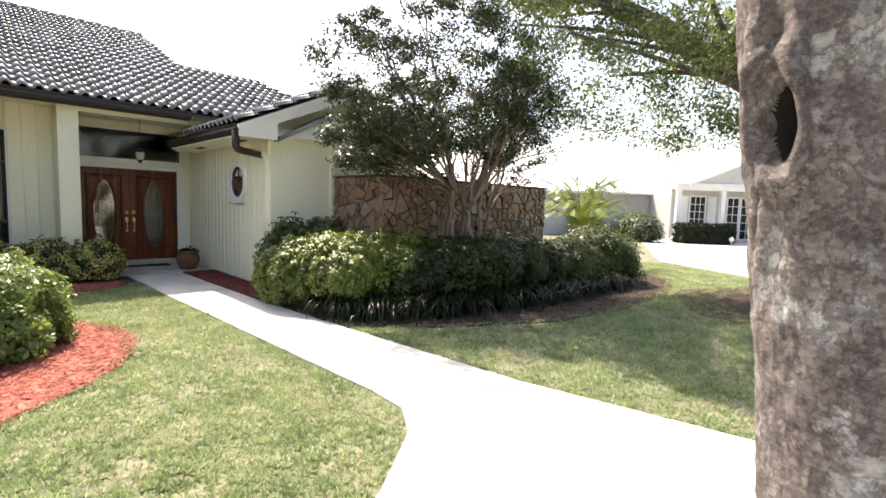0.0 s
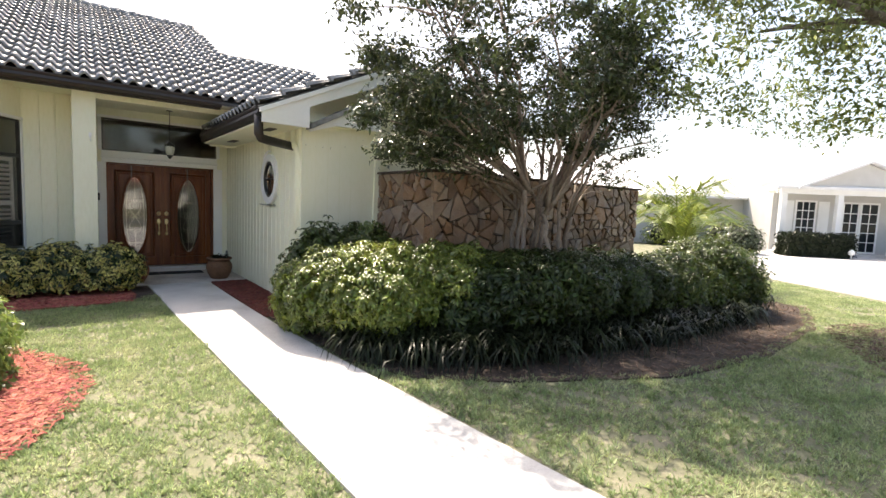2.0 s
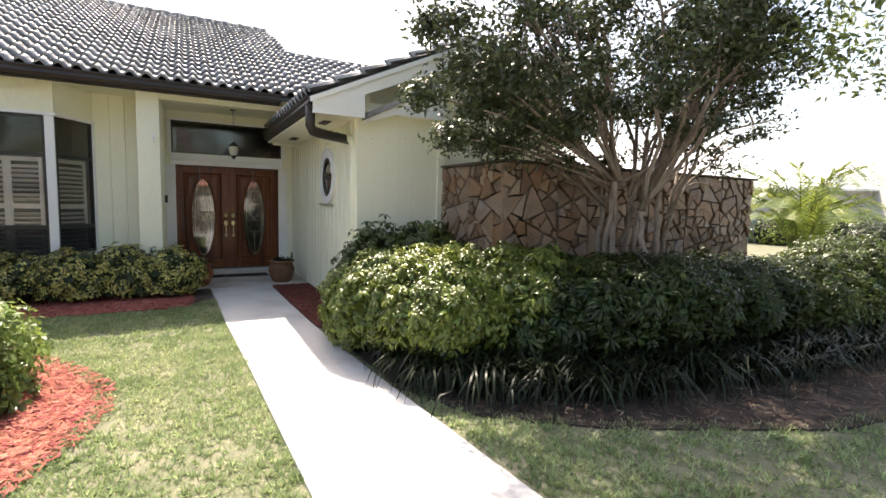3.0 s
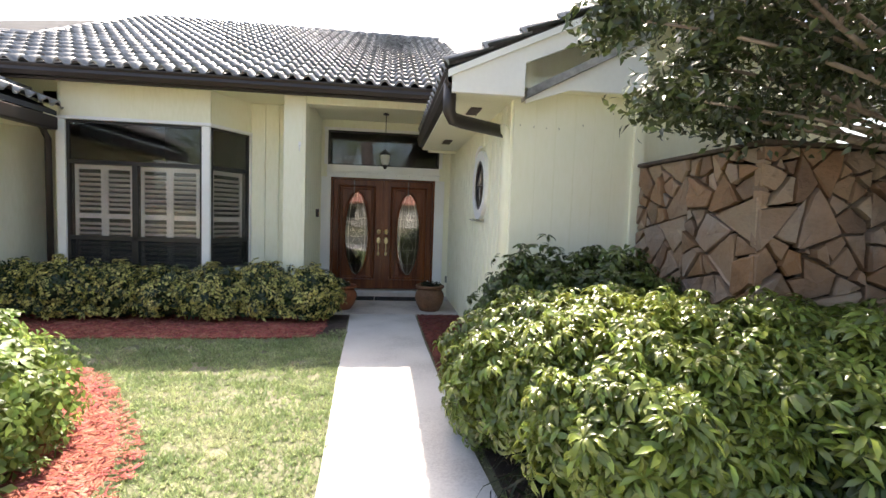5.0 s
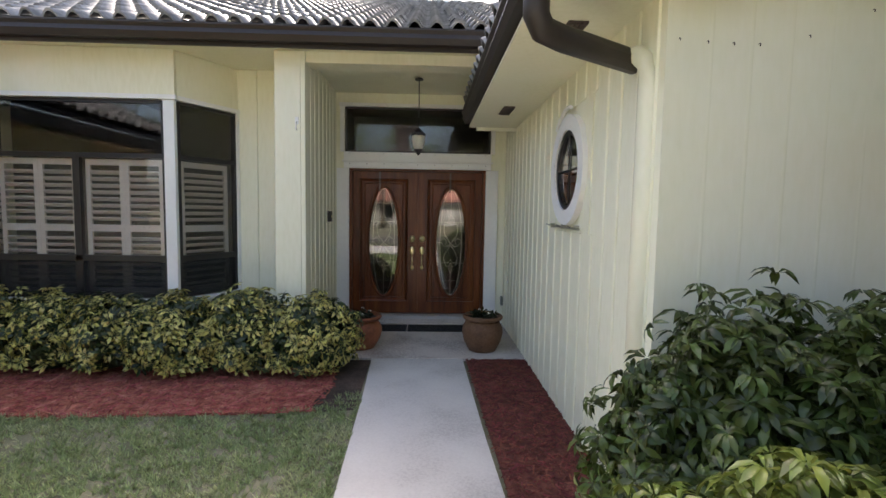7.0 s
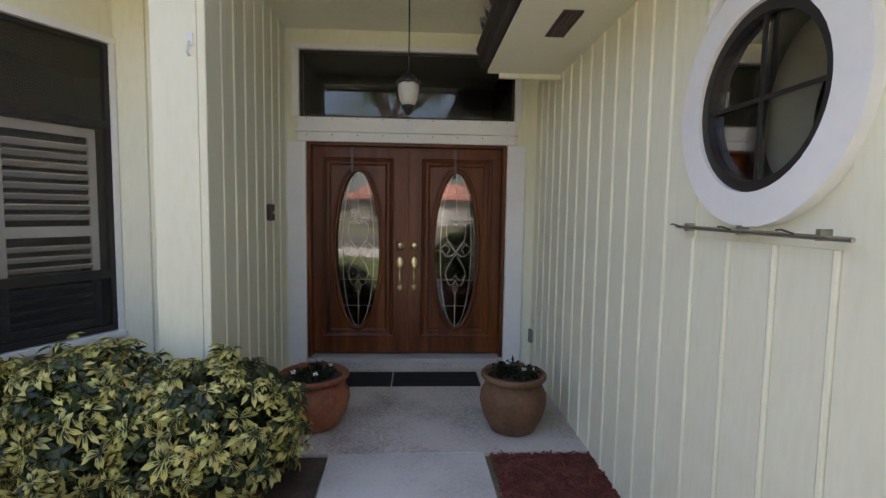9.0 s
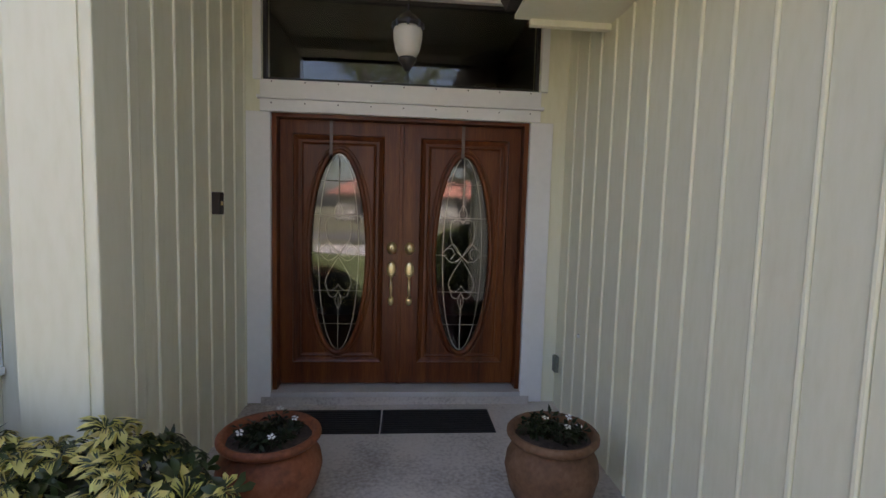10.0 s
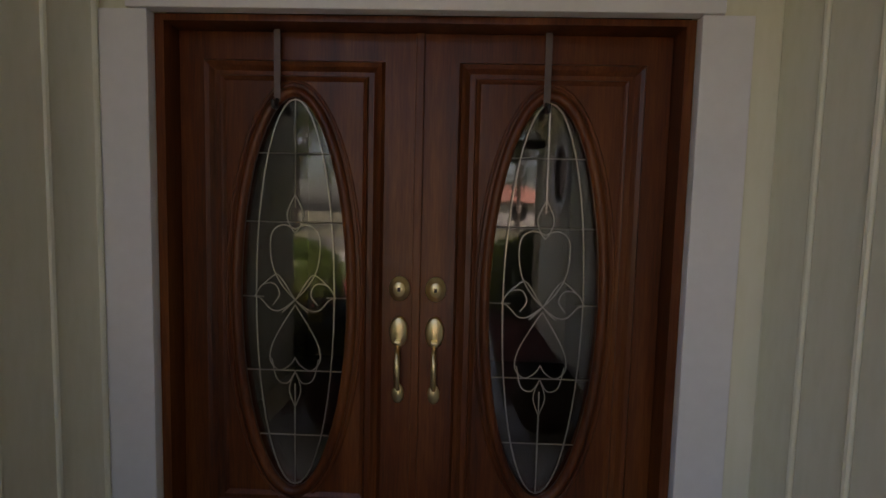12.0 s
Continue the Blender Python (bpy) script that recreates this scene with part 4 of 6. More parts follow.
for args in ((-1.10, -0.93, -0.012, 0.03, -0.03, 2.08), (0.93, 1.10, -0.012, 0.03, -0.03, 2.08)):
    part("casing", boxm(*args, bevel=0.004), M_WHITE, jamb)
part("head_casing", boxm(-1.0, 1.0, -0.02, 0.03, 2.082, 2.165, bevel=0.004), M_WHITE, jamb)
part("head_ledge", boxm(-1.02, 1.02, -0.035, 0.02, 2.168, 2.19, bevel=0.004), M_WHITE, jamb)
part("transom_sill", boxm(-1.0, 1.0, -0.014, 0.06, 2.192, 2.30, bevel=0.003), M_WHITE, jamb)
for i in range(9):
    for z in (2.14, 2.285):
        part("nail", boxm(-0.92 + i * 0.23 - 0.004, -0.92 + i * 0.23 + 0.004, -0.0225 if z < 2.2 else -0.0165, -0.01, z - 0.004, z + 0.004), M_DARK, jamb)
part("threshold", boxm(-0.93, 0.93, -0.03, 0.2, 0.02, 0.058, bevel=0.006), material("aluminium_sill", [(0.45, 0.44, 0.42), (0.58, 0.57, 0.55)], 0.4, 6, 60, 0.1), jamb, "worn aluminium threshold")
part("step_riser", boxm(-1.0, 1.0, -0.02, 0.2, -0.1, 0.0195), M_PORCH, jamb)
transom = thing("window_transom", "dark fixed transom window above the entrance door", "window", kind="structure")
for args in ((-0.99, 0.99, 0.03, 0.075, 2.30, 2.325), (-0.99, 0.99, 0.03, 0.075, 2.875, 2.90), (-0.99, -0.965, 0.03, 0.075, 2.325, 2.875), (0.965, 0.99, 0.03, 0.075, 2.325, 2.875)):
    part("frame", boxm(*args), M_DARK, transom)
g = part("pane", boxm(-0.965, 0.965, 0.055, 0.061, 2.325, 2.875), M_GLASS, transom)
g.visible_shadow = False
for args in ((-1.06, 1.06, -0.012, 0.03, 2.902, 2.95), (-1.05, -0.992, -0.01, 0.03, 2.302, 2.90), (0.992, 1.05, -0.01, 0.03, 2.302, 2.90)):
    part("trim", boxm(*args, bevel=0.003), M_WHITE, transom)

lamp = thing("porch_lantern", "hanging porch lantern with frosted glass and dark cap", "lantern", at=(0.02, -0.83, 2.345))
part("glass_shade", lathe([(0.045, -0.10), (0.066, -0.06), (0.078, 0.0), (0.078, 0.045), (0.07, 0.06)], 20), M_FROST, lamp, "frosted cream glass", smooth=True)
part("cap", lathe([(0.082, 0.06), (0.088, 0.075), (0.06, 0.10), (0.045, 0.12), (0.02, 0.135), (0.008, 0.15)], 20), M_DARK, lamp, smooth=True)
part("finial", lathe([(0.012, -0.17), (0.03, -0.14), (0.05, -0.115), (0.05, -0.10)], 16), M_DARK, lamp, smooth=True)
for i in range(8):
    a = math.pi * i / 4
    part("cap_rib", boxm(0.082 * math.cos(a) - 0.006, 0.082 * math.cos(a) + 0.006, 0.082 * math.sin(a) - 0.006, 0.082 * math.sin(a) + 0.006, 0.05, 0.085), M_DARK, lamp)
part("chain", tube(bmesh.new(), [(0, 0, 0.15), (0.002, 0, 0.4), (0, 0, 0.725)], [0.006, 0.005, 0.006], 6), M_DARK, lamp)
part("ceiling_plate", lathe([(0.05, 0.70), (0.05, 0.712), (0.03, 0.724)], 16), M_DARK, lamp)

bell = thing("doorbell_box", "small dark metal box on the porch wall", "doorbell", at=(-1.094, -0.60, 1.43))
part("body", boxm(0, 0.045, -0.035, 0.035, -0.065, 0.065, bevel=0.005), M_GUTTER, bell)
part("button", boxm(0.045, 0.05, -0.012, 0.012, -0.012, 0.012), M_BRASS, bell)
M_OUTLET = material("grey_green_metal", [(0.13, 0.15, 0.13), (0.2, 0.22, 0.19)], 0.5)
outlet = thing("outdoor_outlet", "small weathered grey outlet box low on the siding", "outlet", at=(1.19, -0.09, 0.30))
part("cover", boxm(-0.03, 0, -0.035, 0.035, -0.06, 0.06, bevel=0.005), M_OUTLET, outlet)
part("screw", boxm(-0.033, -0.03, -0.005, 0.005, -0.005, 0.005), M_CAME, outlet)
tagged(part("wall_button", lathe([(0.014, 0), (0.016, 0.006), (0.006, 0.012)], 12), M_WHITE), "tiny white knob on the siding", "button").matrix_world = Matrix.Translation((1.190, -0.49, 0.62)) @ Matrix.Rotation(-math.pi / 2, 4, "Y")
hook = thing("wall_hook", "small white metal hook on the pillar", "hook", at=(-1.18, -1.676, 2.36))
part("plate", boxm(-0.018, 0.018, -0.006, 0, 0.0, 0.07, bevel=0.002), M_WHITE, hook)
part("prong", tube(bmesh.new(), [(0, -0.005, 0.02), (0, -0.03, -0.005), (0, -0.035, -0.045), (0.004, -0.015, -0.06)], [0.007] * 4, 6), M_WHITE, hook, smooth=True)

for x0, x1 in ((-0.88, -0.115), (-0.105, 0.66)):
    mat_ = thing("doormat", "flat black rubber ribbed doormat before the door", "doormat", "doormats")
    part("base", boxm(x0, x1, -0.49, -0.13, SLAB, SLAB + 0.008, bevel=0.002), M_RUBBER, mat_)
    for k in range(10):
        part("rib", boxm(x0 + 0.015, x1 - 0.015, -0.475 + k * 0.033, -0.475 + k * 0.033 + 0.016, SLAB + 0.008, SLAB + 0.013), M_RUBBER, mat_)


def pot(x, y, r, h, mat, label, seed):
    p = thing("plant_pot", label, "plant pot", "porch plant pots", at=(x, y, SLAB))
    part("body", lathe([(0.58 * r, 0), (0.66 * r, 0.02 * h), (0.90 * r, 0.28 * h), (1.0 * r, 0.52 * h), (0.97 * r, 0.66 * h), (0.84 * r, 0.80 * h), (0.80 * r, 0.86 * h)], 32), mat, p, smooth=True)
    part("rim", lathe([(0.78 * r, 0.85 * h), (0.92 * r, 0.885 * h), (0.98 * r, 0.93 * h), (0.98 * r, 0.97 * h), (0.93 * r, 1.0 * h), (0.85 * r, 0.985 * h), (0.80 * r, 0.9 * h)], 32), mat, p, smooth=True)
    part("soil", lathe([(0.82 * r, 0.86 * h), (0.80 * r, 0.905 * h), (0.3 * r, 0.92 * h)], 20), M_SOIL, p)
    rng = np.random.default_rng(seed)
    n = 70
    a, q = rng.random(n) * 6.28, np.sqrt(rng.random(n)) * 0.62 * r
    P = np.c_[q * np.cos(a), q * np.sin(a), h * 0.93 + rng.random(n) * 0.05]
    f = thing("potted_flowers", "low green bedding plant with small white flowers", "plant", at=(x, y, SLAB))
    v, fc = whorl(5, 0.1, 0.16)
    scatter("foliage", v, fc, P, np.tile([0, 0, 1.0], (n, 1)), 0.04 + 0.03 * rng.random(n), M_LEAF_LIR, f, seed=seed)
    v, fc = whorl(5, 0.0, 0.3)
    for i in range(4):
        scatter("blossom", v, fc, [P[i] + [0, 0, 0.04]], [[0, -0.3, 1.0]], [0.024], M_PETAL, f, "white flower", spread=0.2, seed=i, kind="")


pot(-0.61, -1.21, 0.25, 0.375, M_TERRA, "orange terracotta pot with a bulging body and stains", 3)
pot(0.775, -1.29, 0.23, 0.405, M_TERRA2, "brown clay pot with a bulging body", 4)

# round window
rw = thing("window_round", "round dark window with white painted ring and cross muntins", "window", kind="structure")


def ring(bm, r0, r1, x0, x1, n=40):
    prof = [(r0, x0), (r1, x0), (r1, x1), (r0, x1)]
    rr = [[bm.verts.new((x, YC + r * math.cos(2 * math.pi * k / n), ZC + r * math.sin(2 * math.pi * k / n))) for k in range(n)] for r, x in prof]
    for i in range(4):
        a, b = rr[i], rr[(i + 1) % 4]
        for k in range(n):
            bm.faces.new((a[k], a[(k + 1) % n], b[(k + 1) % n], b[k]))
    bmesh.ops.recalc_face_normals(bm, faces=bm.faces)
    return bm


part("outer_ring", ring(bmesh.new(), 0.298, 0.41, 1.165, 1.2085), M_WHITE, rw, smooth=False)
part("inner_ring", ring(bmesh.new(), 0.262, 0.2975, 1.18, 1.26), M_DARK, rw)
bm = bmesh.new()
for xg in (1.202, 1.208):
    bm.faces.new([bm.verts.new((xg, YC + 0.28 * math.cos(2 * math.pi * k / 40), ZC + 0.28 * math.sin(2 * math.pi * k / 40))) for k in range(40)])
bmesh.ops.recalc_face_normals(bm, faces=bm.faces)
g = part("pane", bm, M_GLASS_DIM, rw)
g.visible_shadow = False
part("muntin", boxm(1.192, 1.200, YC - 0.27, YC + 0.27, ZC - 0.007, ZC + 0.007), M_DARK, rw)
part("muntin", boxm(1.190, 1.1985, YC - 0.007, YC + 0.007, ZC - 0.27, ZC + 0.27), M_DARK, rw)
rail = thing("wall_rail", "thin grey metal rail fixed under the round window", "rail", at=(1.19, -2.99, 1.41))
part("bar", tube(bmesh.new(), [(-0.03, 0.40, 0.004), (-0.03, 0.0, 0.0), (-0.03, -0.40, -0.004)], [0.007, 0.009, 0.007], 6), M_CAME, rail)
for y in (-0.30, 0.02, 0.33):
    part("bracket", boxm(-0.034, 0.0, y - 0.008, y + 0.008, -0.012, 0.02), M_CAME, rail)
for k, y in enumerate((0.36, 0.05, -0.22)):
    part("clip", tube(bmesh.new(), [(-0.036, y, 0.004), (-0.05, y + 0.03, 0.014), (-0.05, y + 0.05, 0.012)], [0.003] * 3, 5), M_DARK, rail)
cap = tagged(part("drip_cap", tube(bmesh.new(), [(1.17, YC + 0.40 * math.sin(a), ZC + 0.46 * math.cos(a)) for a in (0.75, 0.5, 0.2, 0.0, -0.2)], [0.016] * 5, 6), M_WHITE), "white curved drip strip over the round window", "trim", kind="structure")

# ---- bay window ----
bay = thing("window_bay", "bay window with dark glass, white posts and taupe louvred shutters", "window", kind="structure")
YB = -1.586
part("header", boxm(-4.345, -2.41, YB - 0.02, YB + 0.2, 2.63, 3.08), M_WALL, bay)
part("head_trim", boxm(-4.40, -2.385, YB - 0.05, YB + 0.03, 2.585, 2.63, bevel=0.004), M_WHITE, bay)
part("apron", boxm(-4.345, -2.41, YB, YB + 0.15, -0.3, 0.52), M_WALL, bay)
part("sill", boxm(-4.37, -2.39, YB - 0.06, YB + 0.14, 0.52, 0.56, bevel=0.004), M_WHITE, bay)
for x in (-4.345, -2.47):
    part("post", boxm(x - 0.055, x + 0.055, YB - 0.03, YB + 0.06, 0.561, 2.584, bevel=0.004), M_WHITE, bay)


def sash(parent, m, w, cols):
    """A sash of width w in its own plane: dark frame, mid rails, glass, and shutters behind. x across, -y outwards."""
    def add(name, bm, mat, label=""):
        o = part(name, bm, mat, parent, label)
        o.matrix_local = m
        return o
    for a in ((0, 0.035, 0.57, 2.58), (w - 0.035, w, 0.57, 2.58)):
        add("sash_stile", boxm(a[0], a[1], 0.0, 0.05, a[2], a[3]), M_DARK)
    for z0, z1 in ((2.55, 2.58), (2.0, 2.05), (0.95, 1.01), (0.57, 0.61)):
        add("sash_rail", boxm(0.035, w - 0.035, 0.0, 0.05, z0, z1), M_DARK)
    gl = add("pane", boxm(0.035, w - 0.035, 0.022, 0.027, 0.61, 2.55), M_GLASS)
    gl.visible_shadow = False
    add("insect_screen", boxm(0.035, w - 0.035, 0.008, 0.010, 0.61, 0.95), M_SCREEN)
    if len(cols) > 2:
        add("mullion", boxm(0.835, 0.905, 0.0, 0.05, 0.61, 2.0), M_DARK)
    for c0, c1 in cols:
        sh = add("shutter", boxm(c0, c0 + 0.045, 0.075, 0.10, 0.60, 1.99), M_SHUTTER, "taupe louvred plantation shutter")
        rest = [boxm(c1 - 0.045, c1, 0.075, 0.10, 0.60, 1.99)]
        for z0, z1 in ((1.93, 1.99), (1.25, 1.32), (0.60, 0.66)):
            rest.append(boxm(c0 + 0.045, c1 - 0.045, 0.075, 0.10, z0, z1))
        for bmx in rest:
            o = part("shutter_frame", bmx, M_SHUTTER, sh)
        z = 0.70
        while z < 1.91:
            if not 1.21 < z < 1.36:
                bmx = boxm(c0 + 0.047, c1 - 0.047, -0.034, 0.034, -0.004, 0.004)
                bmesh.ops.rotate(bmx, verts=bmx.verts, matrix=Matrix.Rotation(radians(-27), 3, "X"))
                bmesh.ops.translate(bmx, verts=bmx.verts, vec=(0, 0.088, z))
                part("slat", bmx, M_SHUTTER, sh)
            z += 0.068


def screen_material():
    m = bpy.data.materials.new("insect_screen_mesh")
    m.use_nodes = True
    n, l = m.node_tree.nodes, m.node_tree.links
    t, x = n.new("ShaderNodeBsdfTransparent"), n.new("ShaderNodeMixShader")
    n["Principled BSDF"].inputs["Base Color"].default_value = (0.015, 0.015, 0.015, 1)
    n["Principled BSDF"].inputs["Roughness"].default_value = 0.8
    x.inputs[0].default_value = 0.5
    l.new(t.outputs[0], x.inputs[1])
    l.new(n["Principled BSDF"].outputs[0], x.inputs[2])
    l.new(x.outputs[0], n["Material Output"].inputs[0])
    return m


M_SCREEN = screen_material()
W1 = 1.765
sash(bay, Matrix.Translation((-4.29, YB, 0)), W1, [(0.06, 0.44), (0.442, 0.82), (0.915, 1.30), (1.302, 1.70)])
ang = math.atan2(0.645, 0.365)
L2 = math.hypot(0.645, 0.365)
for m, side in ((Matrix.Translation((-2.415, YB + 0.02, 0)) @ Matrix.Rotation(ang, 4, "Z"), 1), (Matrix.Translation((-4.765, YB + 0.665, 0)) @ Matrix.Rotation(-ang, 4, "Z"), -1)):
    sash(bay, m, L2 - 0.03, [(0.07, L2 - 0.10)])
    for nm, a, mt in (("header", (0, L2, 0.0, 0.15, 2.63, 3.08), M_WALL), ("head_trim", (0, L2, -0.03, 0.03, 2.585, 2.63), M_WHITE), ("apron", (0, L2, 0.0, 0.15, -0.3, 0.52), M_WALL), ("sill", (0, L2, -0.04, 0.14, 0.52, 0.56), M_WHITE), ("post", (L2 - 0.035, L2, -0.02, 0.05, 0.56, 2.585), M_WHITE)):
        o = part(nm, boxm(*a), mt, bay)
        o.matrix_local = m
# bay ceiling added in the same painted-dark room colour
tagged(part("bay_ceiling", boxm(-4.9, -2.1, YB + 0.05, -0.7, 3.09, 3.10), M_ROOM), "plain ceiling inside the bay, coloured dark for an unlit room", "ceiling", kind="structure")

# ---- stone garden wall ----
stone_wall = thing("stone_wall", "tall garden wall of irregular brown and tan flagstones", "wall", kind="structure")
part("core", boxm(2.47, 2.75, -5.9, -4.45, -0.2, 1.97), M_MORTAR, stone_wall)
part("core", boxm(2.47, 7.26, -5.9, -5.62, -0.2, 1.97), M_MORTAR, stone_wall)
part("coping", boxm(2.40, 2.80, -5.98, -4.42, 1.97, 2.0, bevel=0.008), M_MORTAR, stone_wall)
part("coping", boxm(2.805, 7.33, -5.98, -5.58, 1.97, 2.0, bevel=0.008), M_MORTAR, stone_wall)


def clip_poly(poly, px, py, nx, ny):
    """Keeps the part of a polygon on the side of (px, py) away from (nx, ny)."""
    out = []
    for i in range(len(poly)):
        a, b = poly[i - 1], poly[i]
        da, db = (a[0] - px) * nx + (a[1] - py) * ny, (b[0] - px) * nx + (b[1] - py) * ny
        if (da <= 0) != (db <= 0):
            t = da / (da - db)
            out.append((a[0] + t * (b[0] - a[0]), a[1] + t * (b[1] - a[1])))
        if db <= 0:
            out.append(b)
    return out


def split_stones(poly, rng, out):
    """Cuts a polygon across its longer side with slanted lines until the pieces are the size of single stones."""
    n = len(poly)
    area = abs(sum(poly[i - 1][0] * poly[i][1] - poly[i][0] * poly[i - 1][1] for i in range(n))) / 2
    if area < rng.choice((0.015, 0.03, 0.055, 0.085)):
        out.append(poly)
        return
    far, ia, ib = max((math.hypot(poly[a][0] - poly[b][0], poly[a][1] - poly[b][1]), a, b) for a in range(n) for b in range(a))
    d = math.atan2(poly[ib][1] - poly[ia][1], poly[ib][0] - poly[ia][0]) + rng.uniform(-0.45, 0.45)
    t = rng.uniform(0.36, 0.64)
    px, py = poly[ia][0] + t * (poly[ib][0] - poly[ia][0]), poly[ia][1] + t * (poly[ib][1] - poly[ia][1])
    nx, ny = math.cos(d), math.sin(d)
    for sg in (1, -1):
        piece = clip_poly(poly, px, py, nx * sg, ny * sg)
        if len(piece) > 2:
            split_stones(piece, rng, out)


def flagstones(parent, width, height, m, seed):
    rng = random.Random(seed)
    cells = []
    cols = max(1, round(width / 0.75))
    for i in range(cols):
        split_stones([(width * i / cols, 0), (width * (i + 1) / cols, 0), (width * (i + 1) / cols, height), (width * i / cols, height)], rng, cells)
    for poly in cells:
        cx, cy = sum(a for a, b in poly) / len(poly), sum(b for a, b in poly) / len(poly)
        # draw the edges in by half a joint and chip the outline
        inner = poly
        for i in range(len(poly)):
            a, b = poly[i], poly[(i + 1) % len(poly)]
            ex, ey = b[0] - a[0], b[1] - a[1]
            L = math.hypot(ex, ey)
            if L < 1e-4:
                continue
            nx, ny = ey / L, -ex / L
            if (cx - a[0]) * nx + (cy - a[1]) * ny > 0:
                nx, ny = -nx, -ny
            g = rng.uniform(0.003, 0.008)
            inner = clip_poly(inner, a[0] - nx * g, a[1] - ny * g, nx, ny)
            if len(inner) < 3:
                break
        if len(inner) < 3:
            continue
        rough = []
        for i in range(len(inner)):
            a, b = inner[i], inner[(i + 1) % len(inner)]
            L = math.hypot(b[0] - a[0], b[1] - a[1])
            if L < 0.012:
                continue
            k = max(1, min(4, int(L / 0.07)))
            for q in range(k):
                t = (q + (rng.uniform(0.04, 0.16) if q == 0 else rng.uniform(-0.15, 0.15))) / k
                f = 1 - rng.uniform(0.0, 0.05)
                x, y = a[0] + t * (b[0] - a[0]), a[1] + t * (b[1] - a[1])
                rough.append((cx + (x - cx) * f, cy + (y - cy) * f))
        if len(rough) < 3:
            continue
        proud, tx, ty = rng.uniform(0.02, 0.055), rng.uniform(-0.09, 0.09), rng.uniform(-0.09, 0.09)
        bm = bmesh.new()
        lo = [bm.verts.new((x, 0.03, y)) for x, y in rough]
        mid = [bm.verts.new((x, -proud * 0.75, y)) for x, y in rough]
        hi = [bm.verts.new((cx + (x - cx) * 0.93, -proud + (x - cx) * tx + (y - cy) * ty + rng.uniform(-0.007, 0.007), cy + (y - cy) * 0.93)) for x, y in rough]
        c = bm.verts.new((cx + rng.uniform(-0.03, 0.03), -proud - rng.uniform(-0.004, 0.008), cy + rng.uniform(-0.03, 0.03)))
        n = len(rough)
        for i in range(n):
            k = (i + 1) % n
            bm.faces.new((lo[i], lo[k], mid[k], mid[i]))
            bm.faces.new((mid[i], mid[k], hi[k], hi[i]))
            bm.faces.new((hi[i], hi[k], c))
        bmesh.ops.recalc_face_normals(bm, faces=bm.faces)
        o = part("stone", bm, M_STONE, parent)
        o.matrix_local = m


flagstones(stone_wall, 1.50, 1.95, Matrix.Translation((2.46, -4.44, 0.02)) @ Matrix.Rotation(-math.pi / 2, 4, "Z"), 11)
flagstones(stone_wall, 4.84, 1.95, Matrix.Translation((2.42, -5.91, 0.02)), 12)


# ---- shrubs ----
def shrub(name, label, category, blobs, n, leaf, size, mat, seed, core=0.72, spread=0.5, up=0.5, shell=0.32, group="", foot=()):
    rng = np.random.default_rng(seed)
    s = thing(name, label, category, group)
    P, N = in_blobs(blobs, n, rng, shell, GROUND + 0.05)
    V, F = leaf
    scatter("foliage", V, F, P, N, size * (0.65 + 0.6 * rng.random(len(P))), mat, s, spread=spread, seed=seed, up=up)
    blob_core("dark_core", list(blobs) + list(foot), core, M_CORE, s)
    return s


SCHEF = arched(8, 0.125, 0.10, 0.28)
SCHEF_FAR = whorl(8, 0.26, 0.10, 0.04)
# leaf colour steps down from shrub to shrub to stand for shade
shrub("umbrella_shrub", "green umbrella shrub by the wall with shade put into its leaf colour", "shrub", [(1.30, -4.95, 0.42, 0.50, 0.46, 0.76), (1.88, -5.05, 0.44, 0.62, 0.55, 0.74), (2.2, -5.45, 0.35, 0.5, 0.5, 0.55)], 6400, SCHEF, 0.094, M_LEAF_HALF_SHADED, 24, core=0.66, shell=0.38, up=0.7, group="umbrella shrubs")
shrub("umbrella_shrub", "dense glossy lime-green umbrella shrub beside the walk", "shrub", [(1.10, -5.85, 0.50, 0.60, 0.64, 0.46), (1.50, -6.30, 0.62, 0.80, 0.70, 0.42), (2.30, -6.50, 0.64, 0.85, 0.75, 0.40), (1.30, -6.75, 0.50, 0.55, 0.42, 0.36), (0.95, -5.5, 0.25, 0.42, 0.5, 0.40)], 13000, SCHEF, 0.094, M_LEAF_SCHEF, 21, core=0.66, shell=0.40, up=0.95, group="umbrella shrubs",
      foot=[(1.25, -5.9, 0.1, 0.6, 0.6, 0.6), (1.6, -6.35, 0.1, 0.75, 0.6, 0.7), (2.35, -6.45, 0.1, 0.8, 0.7, 0.7)])
shrub("umbrella_shrub", "umbrella shrub before the stone wall with tree shade in its leaf colour", "shrub", [(2.75, -7.05, 0.56, 0.75, 0.62, 0.42), (3.6, -7.05, 0.52, 0.95, 0.75, 0.46), (4.8, -7.0, 0.48, 0.95, 0.8, 0.46), (2.3, -7.0, 0.35, 0.6, 0.4, 0.4)], 6500, SCHEF_FAR, 0.135, M_LEAF_SHADED, 22, group="umbrella shrubs", up=0.6,
      foot=[(2.8, -6.95, 0.1, 0.7, 0.6, 0.7), (3.7, -6.95, 0.1, 0.9, 0.7, 0.7), (4.8, -6.95, 0.1, 0.9, 0.7, 0.7)])
shrub("umbrella_shrub", "rounded umbrella shrub at the bed's end", "shrub", [(6.2, -7.2, 0.40, 0.8, 0.8, 0.50), (7.4, -7.2, 0.48, 1.0, 0.9, 0.62)], 4800, SCHEF_FAR, 0.13, M_LEAF_HALF_SHADED, 23, group="umbrella shrubs", up=0.6)
CREAM_LEAF = arched(7, 0.13, 0.16, 0.10)
